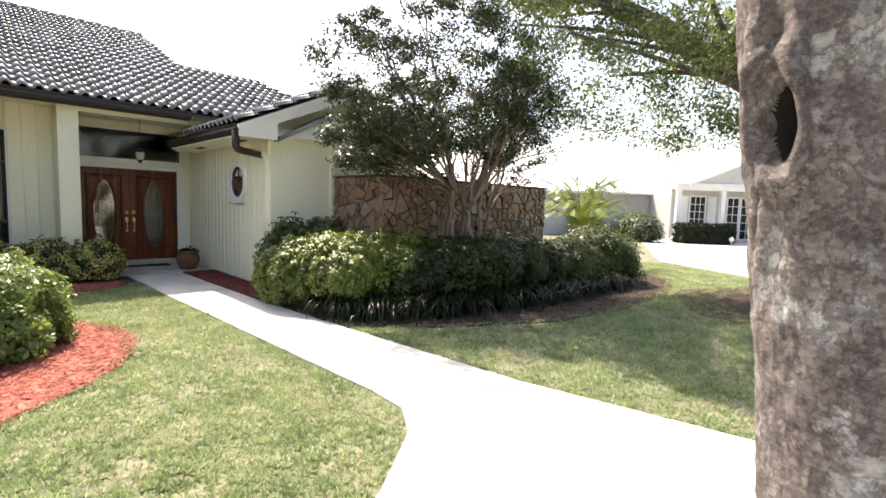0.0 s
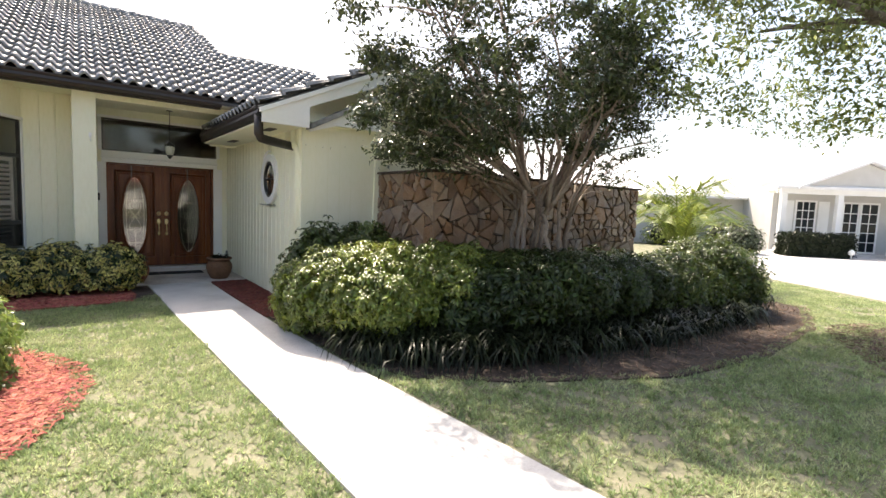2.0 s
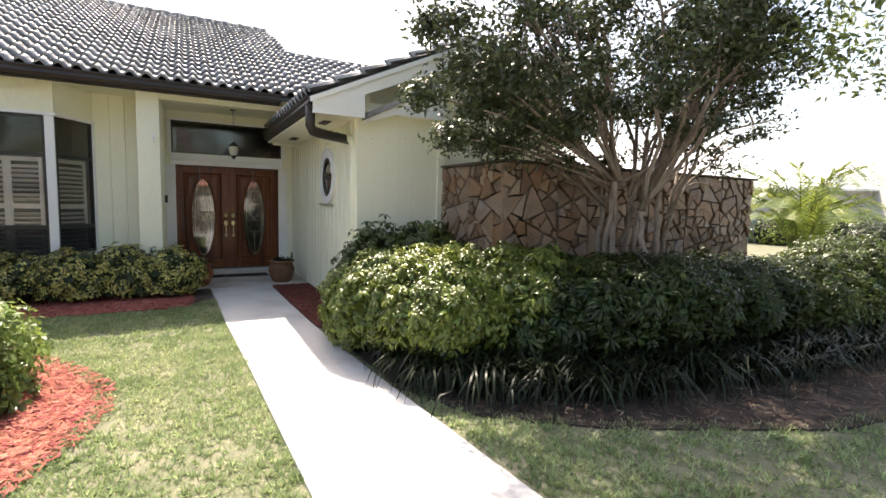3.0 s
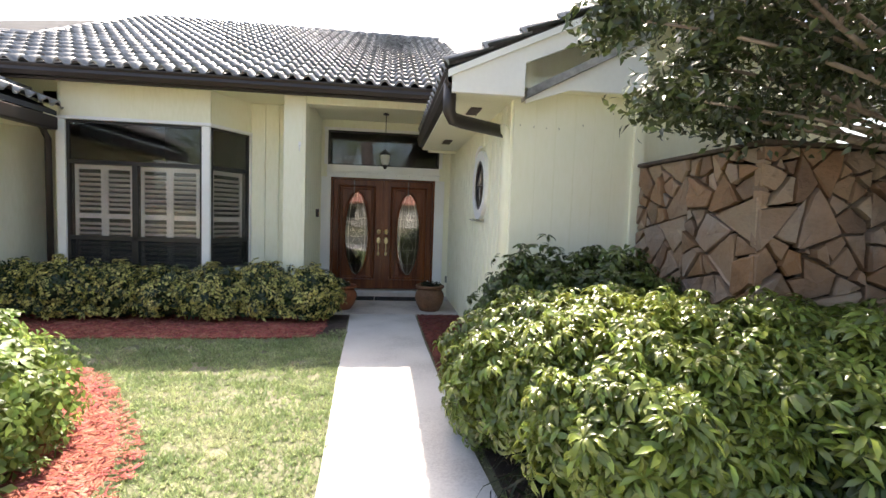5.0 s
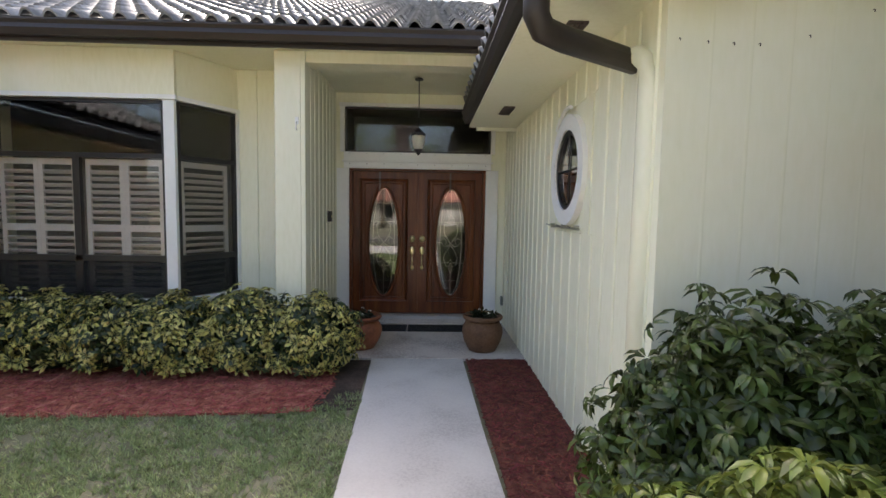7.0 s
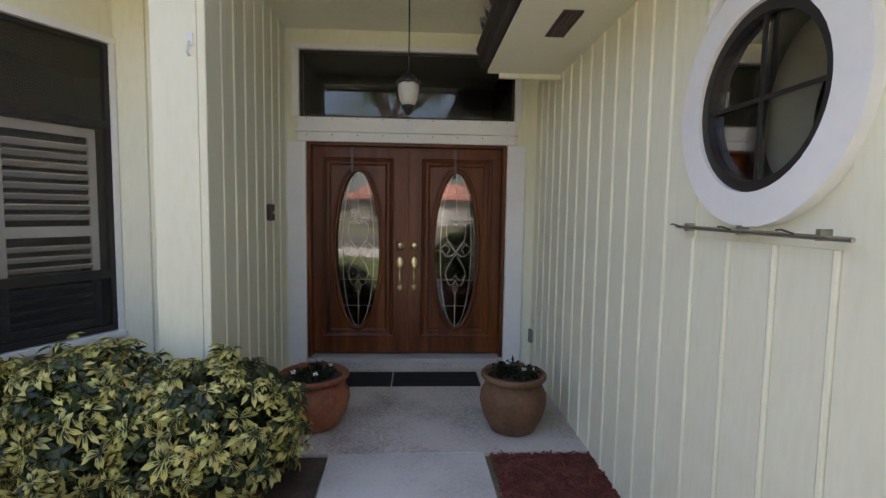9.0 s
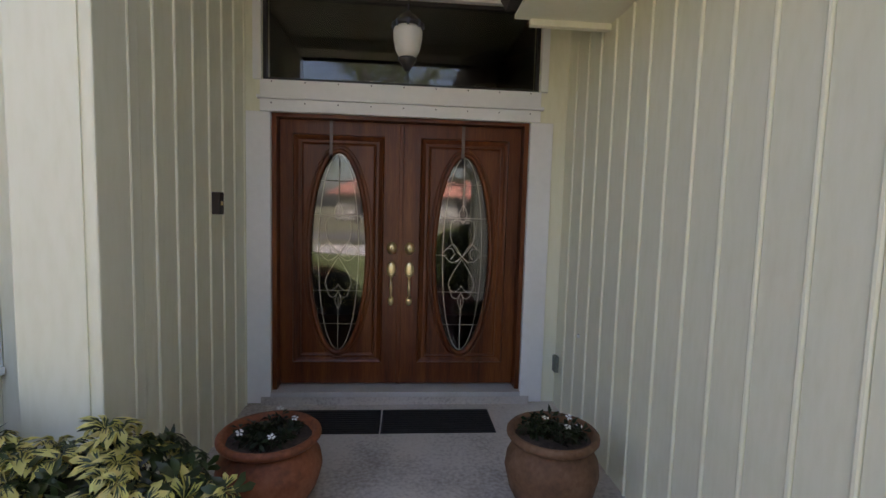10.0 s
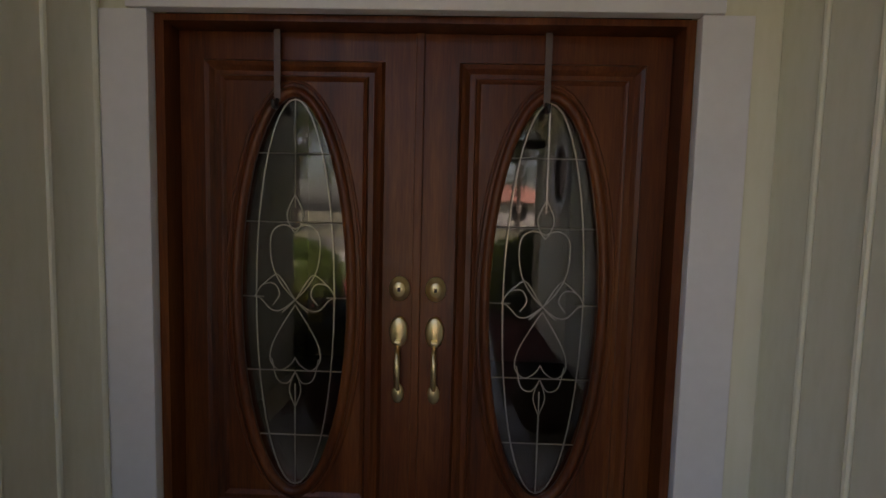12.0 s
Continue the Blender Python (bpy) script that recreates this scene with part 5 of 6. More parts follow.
GREEN_LEAF = arched(7, 0.13, 0.16, 0.10, tip=0.86, narrow=0.50, lift=0.022)
vb = [(-0.98 - 0.62 * i, -2.0 + 0.05 * math.sin(i * 2.1), 0.26, 0.45, 0.36, 0.42 + 0.03 * math.sin(i * 1.7)) for i in range(10)]
for i in range(5):
    rv = np.random.default_rng(80 + i)
    sv = thing("variegated_shrub", "low clipped shrub with cream-edged green leaves", "shrub", "hedge under the bay window")
    Pv, Nv = in_blobs(vb[2 * i:2 * i + 2], 560, rv, 0.16, GROUND + 0.1)
    size = 0.100 * (0.6 + 0.6 * rv.random(len(Pv)))
    scatter("cream_foliage", *CREAM_LEAF, Pv, Nv, size, M_LEAF_CREAM, sv, "cream-yellow leaf margins", spread=0.5, seed=30 + i, up=0.5)
    scatter("foliage", *GREEN_LEAF, Pv, Nv, size, M_LEAF_VAR, sv, "dark green leaf centres", spread=0.5, seed=30 + i, up=0.5)
    rk = np.random.default_rng(180 + i)
    Pk, Nk = in_blobs(vb[2 * i:2 * i + 2], 860, rk, 0.45, GROUND + 0.1)
    scatter("old_foliage", *arched(7, 0.13, 0.14, 0.12), Pk, Nk, 0.095 * (0.7 + 0.5 * rk.random(len(Pk))), M_LEAF_VAR, sv, "all-green older leaves", spread=0.6, seed=60 + i, up=0.3)
    blob_core("dark_core", vb[2 * i:2 * i + 2], 0.7, M_CORE, sv)
shrub("round_bush", "rounded bright green bush in red mulch", "shrub", [(-2.8, -6.15, 0.15, 0.95, 0.95, 0.80), (-2.5, -5.9, 0.25, 0.7, 0.7, 0.62)], 4800, whorl(5, 0.12, 0.22), 0.085, M_LEAF_BUSH, 41)
for k, (x, y) in enumerate(((-1.83, -5.78), (-1.92, -5.55), (-1.78, -6.0))):
    rs = np.random.default_rng(700 + k)
    sd = thing("mulch_seedling", "small sparse green sprout rising from red mulch", "plant", "sprouts in the mulch", at=(x, y, GROUND))
    part("stalk", tube(bmesh.new(), [(0, 0, 0), (0.01, 0.005, 0.09), (0.03, 0.0, 0.17 - 0.03 * k)], [0.005, 0.004, 0.003], 5), M_LEAF_BUSH, sd)
    hs = np.linspace(0.05, 0.17 - 0.03 * k, 7)
    scatter("leaves", *arched(4, 0.14, 0.2, 0.1), np.c_[0.15 * hs, 0 * hs, hs], np.tile([0, 0, 1.0], (7, 1)), 0.05 + 0.03 * rs.random(7), M_LEAF_BUSH, sd, spread=0.3, seed=k)
EDGE = [(0.98, -6.75), (1.25, -7.25), (2.0, -7.7), (3.3, -8.05), (5.0, -8.15), (6.6, -8.1), (7.9, -7.8)]
for i in range(36):
    rng = np.random.default_rng(200 + i)
    u = (i // 2) / 17.001 * 6
    k = int(u)
    x = EDGE[k][0] + (EDGE[k + 1][0] - EDGE[k][0]) * (u - k) + rng.uniform(-0.1, 0.1)
    y = EDGE[k][1] + (EDGE[k + 1][1] - EDGE[k][1]) * (u - k) + rng.uniform(-0.08, 0.08) + (0.28 if i % 2 else 0.0)
    c = thing("strap_leaf_clump", "clump of arching strap leaves coloured near-black for shade under the shrubs", "plant", "strap-leaf border", at=(x, y, GROUND))
    n = 80
    V = [(0, -0.012, 0), (0, 0.012, 0), (0.22, -0.02, 0.50), (0.22, 0.02, 0.50), (0.52, -0.02, 0.66), (0.52, 0.02, 0.66), (0.82, -0.014, 0.48), (0.82, 0.014, 0.48), (1.0, 0, 0.10)]
    F = [(0, 2, 1), (1, 2, 3), (2, 4, 3), (3, 4, 5), (4, 6, 5), (5, 6, 7), (6, 8, 7)]
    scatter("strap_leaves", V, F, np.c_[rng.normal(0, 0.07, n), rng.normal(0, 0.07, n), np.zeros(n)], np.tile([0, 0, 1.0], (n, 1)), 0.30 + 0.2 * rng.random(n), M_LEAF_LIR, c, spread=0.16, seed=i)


# ---- trees ----
def limb(bm, a, b, r0, r1, bend, seed, sides=8, rough=0.05, steps=6):
    rng = random.Random(seed)
    a, b = Vector(a), Vector(b)
    pts, rr = [], []
    off = Vector((rng.uniform(-1, 1), rng.uniform(-1, 1), rng.uniform(0, 1))) * bend
    for i in range(steps + 1):
        t = i / steps
        pts.append(a.lerp(b, t) + off * math.sin(math.pi * t) + Vector((rng.uniform(-1, 1), rng.uniform(-1, 1), 0)) * bend * 0.15)
        rr.append(r0 + (r1 - r0) * t)
    tube(bm, pts, rr, sides, rough, seed)
    return pts


def leaf_cloud(centers, radii, n, rng):
    C, R = np.array(centers), np.array(radii)
    k = rng.integers(0, len(C), n)
    d = rng.normal(0, 1, (n, 3))
    d /= np.linalg.norm(d, axis=1)[:, None]
    P = C[k] + d * (R[k] * rng.random(n) ** 0.45)[:, None] * np.array([1, 1, 0.72])
    return P, d


privet = thing("garden_tree", "small multi-stemmed tree with dark glossy leaves by the stone wall", "tree")
rngp = np.random.default_rng(77)
prand = random.Random(8)
tips = []
for i in range(10):
    a = 2 * math.pi * i / 10 + prand.uniform(-0.25, 0.25)
    base = Vector((3.95 + 0.42 * math.cos(a), -6.45 + 0.14 * math.sin(a), GROUND - 0.02))
    sp = prand.uniform(0.35, 1.5)
    mid = Vector((3.85 + 0.45 * sp * math.cos(a), -6.5 + 0.20 * sp * math.sin(a), 1.5 + prand.uniform(-0.15, 0.45)))
    bm = bmesh.new()
    limb(bm, base, mid, 0.038, 0.029, 0.2, i, 7, steps=8)
    for k in range(4):
        b2 = a + prand.uniform(-1.0, 1.0)
        end = mid + Vector((prand.uniform(0.7, 1.9) * math.cos(b2) - 0.15, 0.9 * math.sin(b2), prand.uniform(0.5, 2.5)))
        pts = limb(bm, mid, end, 0.025, 0.010, 0.3, 31 * i + k, 6, steps=7)
        tips.append(pts[-1])
        for q in (3, 4, 5, 6):
            e2 = pts[q] + Vector((prand.uniform(-0.75, 0.75), prand.uniform(-0.5, 0.5), prand.uniform(-0.05, 0.7)))
            limb(bm, pts[q], e2, 0.013, 0.005, 0.1, 97 * i + 7 * k + q, 5, steps=4)
            tips.append(e2)
    part("stem", bm, M_BARK2, privet, smooth=True)
low = bmesh.new()
for k, e in enumerate(((1.15, -6.45, 2.45), (1.25, -6.4, 3.1), (1.6, -6.2, 2.15), (2.0, -5.7, 2.25), (2.2, -5.5, 2.6), (1.7, -6.3, 2.7), (2.5, -5.6, 2.2), (5.3, -6.3, 2.6))):
    pts = limb(low, (3.5 + 0.1 * (k % 3), -6.5, 1.75), e, 0.022, 0.006, 0.16, 900 + k, 6)
    tips += [Vector(e)] * 3 + [pts[5], pts[4]]
part("stem", low, M_BARK2, privet, smooth=True)
cc = [tuple(t) for t in tips if t.z > 1.95]
for i in range(120):
    d = Vector((prand.gauss(0, 1), prand.gauss(0, 1), prand.gauss(0, 1))).normalized()
    p = (3.45 + d.x * 2.45, -6.6 + d.y * 1.35, 3.45 + d.z * 1.25)
    # the crown opens on its lower far side, where the stems show
    if p[2] > (2.2 if p[0] < 3.2 else 2.75) and prand.random() < (1.0 if p[0] < 4.2 else 0.65):
        cc.append(p)
P, N = leaf_cloud(cc, [prand.choice((0.16, 0.24, 0.34)) for _ in cc], 62000, rngp)
thin = rngp.random(len(P))
keep = (P[:, 2] > 1.85) & (P[:, 1] < -4.85) & (P[:, 2] < 5.0) & (thin < np.where(P[:, 0] < 2.6, 0.84, np.where(P[:, 0] < 3.7, 1.0, 0.7)))
scatter("crown", LEAF_V, LEAF_F, P[keep], N[keep], 0.050 + 0.036 * rngp.random(keep.sum()), M_LEAF_TREE, privet, "dense dark glossy foliage with gaps", spread=0.7, seed=5, up=0.5)

oak = thing("oak_tree", "large shade tree with spreading limbs and light green leaves", "tree")
OX, OY = 7.7, -10.9
bm = bmesh.new()
tube(bm, [(OX, OY, -0.12), (OX - 0.02, OY, 0.12), (OX, OY, 0.5), (OX + 0.02, OY + 0.02, 1.4), (OX + 0.05, OY + 0.05, 2.3), (OX + 0.08, OY + 0.06, 3.0)], [0.44, 0.32, 0.25, 0.215, 0.22, 0.20], 14, 0.05, 3)
part("trunk", bm, M_BARK, oak, smooth=True)
orand = random.Random(14)
otips = []
R3, D3 = Vector((0.725, -0.69, 0)), Vector((0.69, 0.725, 0))
# the last limb is added to carry the unseen shading clumps
for k, (lx, ly, z, r) in enumerate(((-1.6, -0.3, 3.9, 0.16), (-2.6, 0.5, 4.9, 0.15), (0.8, 0.9, 4.6, 0.16), (1.8, -0.6, 4.0, 0.15), (0.2, -1.6, 4.8, 0.14), (0.3, 0.3, 5.4, 0.15), (-3.9, 2.2, 6.2, 0.16))):
    s = Vector((OX + 0.07, OY + 0.06, 2.75 + 0.05 * k))
    e = Vector((OX, OY, 0)) + R3 * lx + D3 * ly + Vector((0, 0, z))
    bm = bmesh.new()
    pts = limb(bm, s, e, r, 0.08, 0.25, k + 60, 9)
    for q in (3, 4, 5, 6, 6):
        base = pts[q]
        out = (Vector((base.x - OX, base.y - OY, 0)).normalized() + Vector((orand.uniform(-0.8, 0.8), orand.uniform(-0.8, 0.8), orand.uniform(-0.2, 0.6))))
        e2 = base + out * orand.uniform(1.0, 2.2)
        p2 = limb(bm, base, e2, 0.06, 0.02, 0.2, 7 * k + q, 7)
        for q2 in (2, 4, 6):
            e3 = p2[q2] + Vector((orand.uniform(-0.9, 0.9), orand.uniform(-0.9, 0.9), orand.uniform(-0.5, 0.6)))
            limb(bm, p2[q2], e3, 0.02, 0.006, 0.1, 11 * k + 3 * q + q2, 5, steps=4)
            otips.append(e3)
            otips.append((p2[q2] + e3) / 2)
    part("limb", bm, M_BARK, oak, smooth=True)
oc = [tuple(t) for t in otips if t.z > 2.7]
for i in range(230):
    d = Vector((orand.gauss(0, 1), orand.gauss(0, 1), orand.gauss(0, 1))).normalized()
    p = Vector((OX, OY, 0)) + R3 * (-1.0 + 4.6 * d.x) + D3 * (0.2 + 3.4 * d.y) + Vector((0, 0, 4.75 + 2.0 * d.z))
    if p.z > 2.8:
        oc.append(tuple(p))
for lx, ly, z in ((0.6, -0.9, 2.75), (1.3, -0.5, 2.6), (0.9, 0.4, 2.9), (1.8, -1.0, 2.9), (-0.7, -0.6, 3.3), (-3.2, 0.8, 3.2), (-4.0, 1.2, 3.4), (-2.3, 0.3, 3.3), (-4.6, 0.2, 4.6), (-5.2, 0.6, 5.0), (-4.9, -0.6, 5.2), (-5.6, 0.2, 5.3), (-4.2, -0.9, 4.9), (-5.0, -1.4, 5.4), (-4.4, -1.8, 5.2)):
    oc.append(tuple(Vector((OX, OY, z)) + R3 * lx + D3 * ly))
# leaf clumps added above the view to cast shade on the right lawn
high = []
for i in range(150):
    p = Vector((orand.uniform(2.6, 7.8), orand.uniform(-8.1, -4.2), orand.uniform(6.3, 7.4)))
    if noise.noise(Vector((p.x * 0.8, p.y * 0.8, 2.0))) > -0.12:
        high.append(tuple(p))
rngo = np.random.default_rng(99)
P, N = leaf_cloud(oc, [orand.uniform(0.3, 0.62) for _ in oc], 54000, rngo)
scatter("crown", LEAF_V, LEAF_F, P, N, 0.066 + 0.044 * rngo.random(len(P)), M_LEAF_OAK, oak, "airy light green foliage with gaps", spread=0.9, seed=6, up=0.3)
P, N = leaf_cloud(high, [orand.uniform(0.3, 0.6) for _ in high], 33000, rngo)
scatter("upper_crown", LEAF_V, LEAF_F, P, N, 0.11 + 0.05 * rngo.random(len(P)), M_LEAF_OAK, oak, "added high foliage that shades the lawn from out of sight", spread=0.9, seed=16, up=0.6)

# near trunk with a hollow
near = thing("hollow_tree", "grey scaly-barked tree trunk with a dark knot hole", "tree")
NX, NY, NR = -0.53, -12.34, 0.27
bm = bmesh.new()
NS = 220
heights = [-0.12 + 0.0165 * k for k in range(105)] + [1.6 + 0.0035 * k for k in range(109)] + [1.98 + 0.0165 * k for k in range(152)]
hole_a, hole_z = math.radians(150), 1.79
rows_ = []
for z in heights:
    rr = []
    for k in range(NS):
        u = 2 * math.pi * k / NS
        a = hole_a + u - 0.75 * math.sin(u)
        r = NR * (1.0 + 0.35 * math.exp(-max(0, z) / 0.18) - 0.02 * z)
        r += 0.018 * noise.noise(Vector((math.cos(a) * 1.6, math.sin(a) * 1.6, z * 1.1))) + 0.008 * noise.noise(Vector((math.cos(a) * 5, math.sin(a) * 5, z * 6))) + 0.004 * noise.noise(Vector((math.cos(a) * 14, math.sin(a) * 14, z * 16)))
        da = math.atan2(math.sin(a - hole_a), math.cos(a - hole_a)) * NR
        q = math.hypot(da / 0.058, (z - hole_z) / 0.125)
        if q < 1:
            r -= 0.11 * (1 - q ** 4)
        elif q < 1.9:
            r += 0.034 * math.sin(math.pi * (q - 1) / 0.9)
        # a healed scar above the hollow and a fold below it
        up_, dn = z - hole_z, hole_z - z
        if up_ > 0.08:
            r += (0.022 * math.exp(-((abs(da) - 0.07) / 0.03) ** 2) - 0.035 * math.exp(-(da / 0.03) ** 2)) * math.exp(-((up_ - 0.2) / 0.12) ** 2)
        if dn > 0.08:
            df = da + 0.06 + 0.25 * (dn - 0.1)
            r += (0.016 * math.exp(-((df - 0.045) / 0.03) ** 2) - 0.022 * math.exp(-(df / 0.02) ** 2)) * math.exp(-((dn - 0.28) / 0.16) ** 2)
        r += 0.005 * noise.noise(Vector((math.cos(a) * 3, math.sin(a) * 3, z * 24)))
        lean = 0.05 - 0.145 * (z - 0.75)
        rr.append(bm.verts.new((NX + r * math.cos(a) + 0.72 * lean, NY + r * math.sin(a) - 0.69 * lean, z)))
    rows_.append(rr)
for r0, r1 in zip(rows_, rows_[1:]):
    for k in range(NS):
        bm.faces.new((r0[k], r0[(k + 1) % NS], r1[(k + 1) % NS], r1[k]))
bm.faces.new(rows_[-1])
trunk_ob = part("trunk", bm, M_BARK_NEAR, near, smooth=True)
trunk_ob.data.materials.append(M_HOLE_SHADE)
# faces inside the hollow take the painted shade
for f in trunk_ob.data.polygons:
    c = f.center
    lean = 0.05 - 0.145 * (c.z - 0.75)
    a = math.atan2(c.y - NY + 0.69 * lean, c.x - NX - 0.72 * lean)
    if math.hypot(math.atan2(math.sin(a - hole_a), math.cos(a - hole_a)) * NR / 0.058, (c.z - hole_z) / 0.125) < 0.9:
        f.material_index = 1
nt = []
for k in range(5):
    a = 1.3 * k
    bm = bmesh.new()
    pts = limb(bm, (NX - 0.34, NY + 0.33, 4.35), (NX + 1.7 * math.cos(a), NY - 0.6 + 1.3 * math.sin(a), 6.2 + 0.2 * k), 0.14, 0.04, 0.2, 300 + k, 7)
    part("limb", bm, M_BARK, near, smooth=True)
    nt += [tuple(p) for p in pts[3:]]
P, N = leaf_cloud(nt, [0.75] * len(nt), 3500, rngo)
scatter("crown", LEAF_V, LEAF_F, P, N, 0.10 + 0.06 * rngo.random(len(P)), M_LEAF_OAK, near, "light green foliage high above", spread=0.9, seed=7)

# areca palm behind the wall end
palm = thing("areca_palm", "clump of yellow-green feathery palm fronds", "palm", at=(9.8, -5.5, GROUND))
prand = random.Random(4)
for i in range(36):
    a = 2 * math.pi * i / 13 + prand.uniform(-0.2, 0.2)
    reach, top = prand.uniform(0.7, 1.6), prand.uniform(1.5, 2.5)
    pts = [Vector((0.08 * math.cos(a), 0.08 * math.sin(a), 0)), Vector((0.2 * reach * math.cos(a), 0.2 * reach * math.sin(a), top * 0.6)), Vector((0.5 * reach * math.cos(a), 0.5 * reach * math.sin(a), top * 0.92)), Vector((0.8 * reach * math.cos(a), 0.8 * reach * math.sin(a), top)), Vector((1.1 * reach * math.cos(a), 1.1 * reach * math.sin(a), top * 0.9))]
    fr = part("frond", tube(bmesh.new(), pts, [0.022, 0.016, 0.010, 0.007, 0.004], 5), M_LEAF_PALM, palm)
    bm = bmesh.new()
    for s in range(26):
        t = 0.30 + 0.70 * s / 25
        u = t * 4
        j = min(3, int(u))
        p = pts[j].lerp(pts[j + 1], u - j)
        d = (pts[j + 1] - pts[j]).normalized()
        side = d.cross(Vector((0, 0, 1))).normalized()
        L = 0.55 * math.sin(math.pi * min(1, 0.2 + 0.8 * (1 - abs(t - 0.6))))
        for sg in (-1, 1):
            e = p + side * sg * L * 0.75 + d * L * 0.5 + Vector((0, 0, 0.05 - 0.12 * L))
            w = d * 0.013
            bm.faces.new([bm.verts.new(q) for q in (p - w, p + w, (p + e) / 2 + w * 1.2 + Vector((0, 0, 0.03)), e, (p + e) / 2 - w * 1.2 + Vector((0, 0, 0.03)))])
    part("leaflet_spray", bm, M_LEAF_PALM, fr)["kind"] = "stuff"

# ---- neighbour house, across the driveway ----
NH = Matrix.Translation((24.9, -2.7, GROUND)) @ Matrix.Rotation(radians(-43.0), 4, "Z")
nh = thing("neighbour_house", "single-storey pale house with white roof, posts and shutters", "house")
nh.matrix_world = NH
part("wall", boxm(0.3, 12, 1.2, 1.4, 0, 3.1), M_NWALL, nh)
part("wall", boxm(-17, 0.28, 4.0, 4.2, 0, 2.7), M_NWALL, nh)
part("wall", boxm(0.1, 0.28, 1.2, 9, 0, 2.9), M_NWALL, nh)
part("porch_beam", boxm(-0.25, 12.2, -0.1, 0.1, 2.82, 3.15), M_WHITE, nh)
part("porch_ceiling", boxm(-0.2, 12, 0.1, 1.2, 3.1, 3.15), M_WHITE, nh)
part("porch_step", boxm(0, 12, -0.2, 1.2, -0.05, 0.12), M_CONC, nh)
part("roof", slab([(-0.6, -0.35, 3.16), (12.6, -0.35, 3.16), (12.6, 6, 5.6), (2.2, 6, 5.6)], 0.12), M_NROOF, nh)
part("roof", slab([(-17.5, 3.5, 2.72), (1.5, 3.5, 2.72), (1.5, 9.5, 5.4), (-14, 9.5, 5.4)], 0.12), M_NROOF, nh)
part("gable_front", prism([(0.6, 3.16), (6.0, 3.16), (3.3, 4.25)], "y", -0.2, 0.0), M_NWALL, nh)
part("gable_roof", slab([(3.3, -0.45, 4.4), (3.3, 3.2, 4.4), (0.3, 3.2, 3.15), (0.3, -0.45, 3.15)], 0.1), M_NROOF, nh)
part("gable_roof", slab([(3.3, -0.45, 4.4), (6.3, -0.45, 3.15), (6.3, 3.2, 3.15), (3.3, 3.2, 4.4)], 0.1), M_NROOF, nh)
for x in (-0.10, 2.32, 4.8, 8.3, 11.6):
    p = part("post", boxm(x - 0.12, x + 0.12, -0.12, 0.12, 0.1, 2.82, bevel=0.02), M_WHITE, nh)
    part("post_base", boxm(x - 0.16, x + 0.16, -0.16, 0.16, 0.1, 0.3), M_WHITE, p)


def n_window(x0, x1, z0, z1, cols, rows, door=False):
    w = part("door" if door else "window", boxm(x0 - 0.08, x1 + 0.08, 1.165, 1.198, z1, z1 + 0.09), M_WHITE, nh)
    for a in ((x0 - 0.08, x0, z0, z1), (x1, x1 + 0.08, z0, z1), (x0 - 0.08, x1 + 0.08, z0 - 0.08, z0)):
        part("frame", boxm(a[0], a[1], 1.165, 1.198, a[2], a[3]), M_WHITE, w)
    part("pane", boxm(x0, x1, 1.185, 1.197, z0, z1), M_NGLASS, w)
    for i in range(1, cols):
        x = x0 + (x1 - x0) * i / cols
        part("muntin", boxm(x - 0.018, x + 0.018, 1.172, 1.1845, z0, z1), M_WHITE, w)
    for j in range(1, rows):
        z = z0 + (z1 - z0) * j / rows
        part("muntin", boxm(x0, x1, 1.170, 1.1842, z - 0.018, z + 0.018), M_WHITE, w)


M_NGLASS = material("far_dark_glass", [(0.012, 0.014, 0.016), (0.03, 0.034, 0.038)], 0.08, 2, 10, 0)
n_window(1.22, 2.04, 0.85, 2.5, 3, 4)
n_window(3.36, 3.97, 0.2, 2.48, 2, 5, True)
n_window(4.16, 4.85, 0.2, 2.48, 2, 5, True)
n_window(6.15, 7.05, 0.85, 2.5, 3, 4)
n_window(9.2, 10.1, 0.85, 2.35, 3, 4)
for x in (0.58, 2.2, 5.45, 7.25):
    sh = part("shutter", boxm(x, x + 0.48, 1.15, 1.198, 0.8, 2.55, bevel=0.01), M_WHITE, nh)
    for j in range(12):
        part("slat", boxm(x + 0.06, x + 0.42, 1.135, 1.1495, 0.9 + j * 0.12, 0.98 + j * 0.12), M_WHITE, sh)
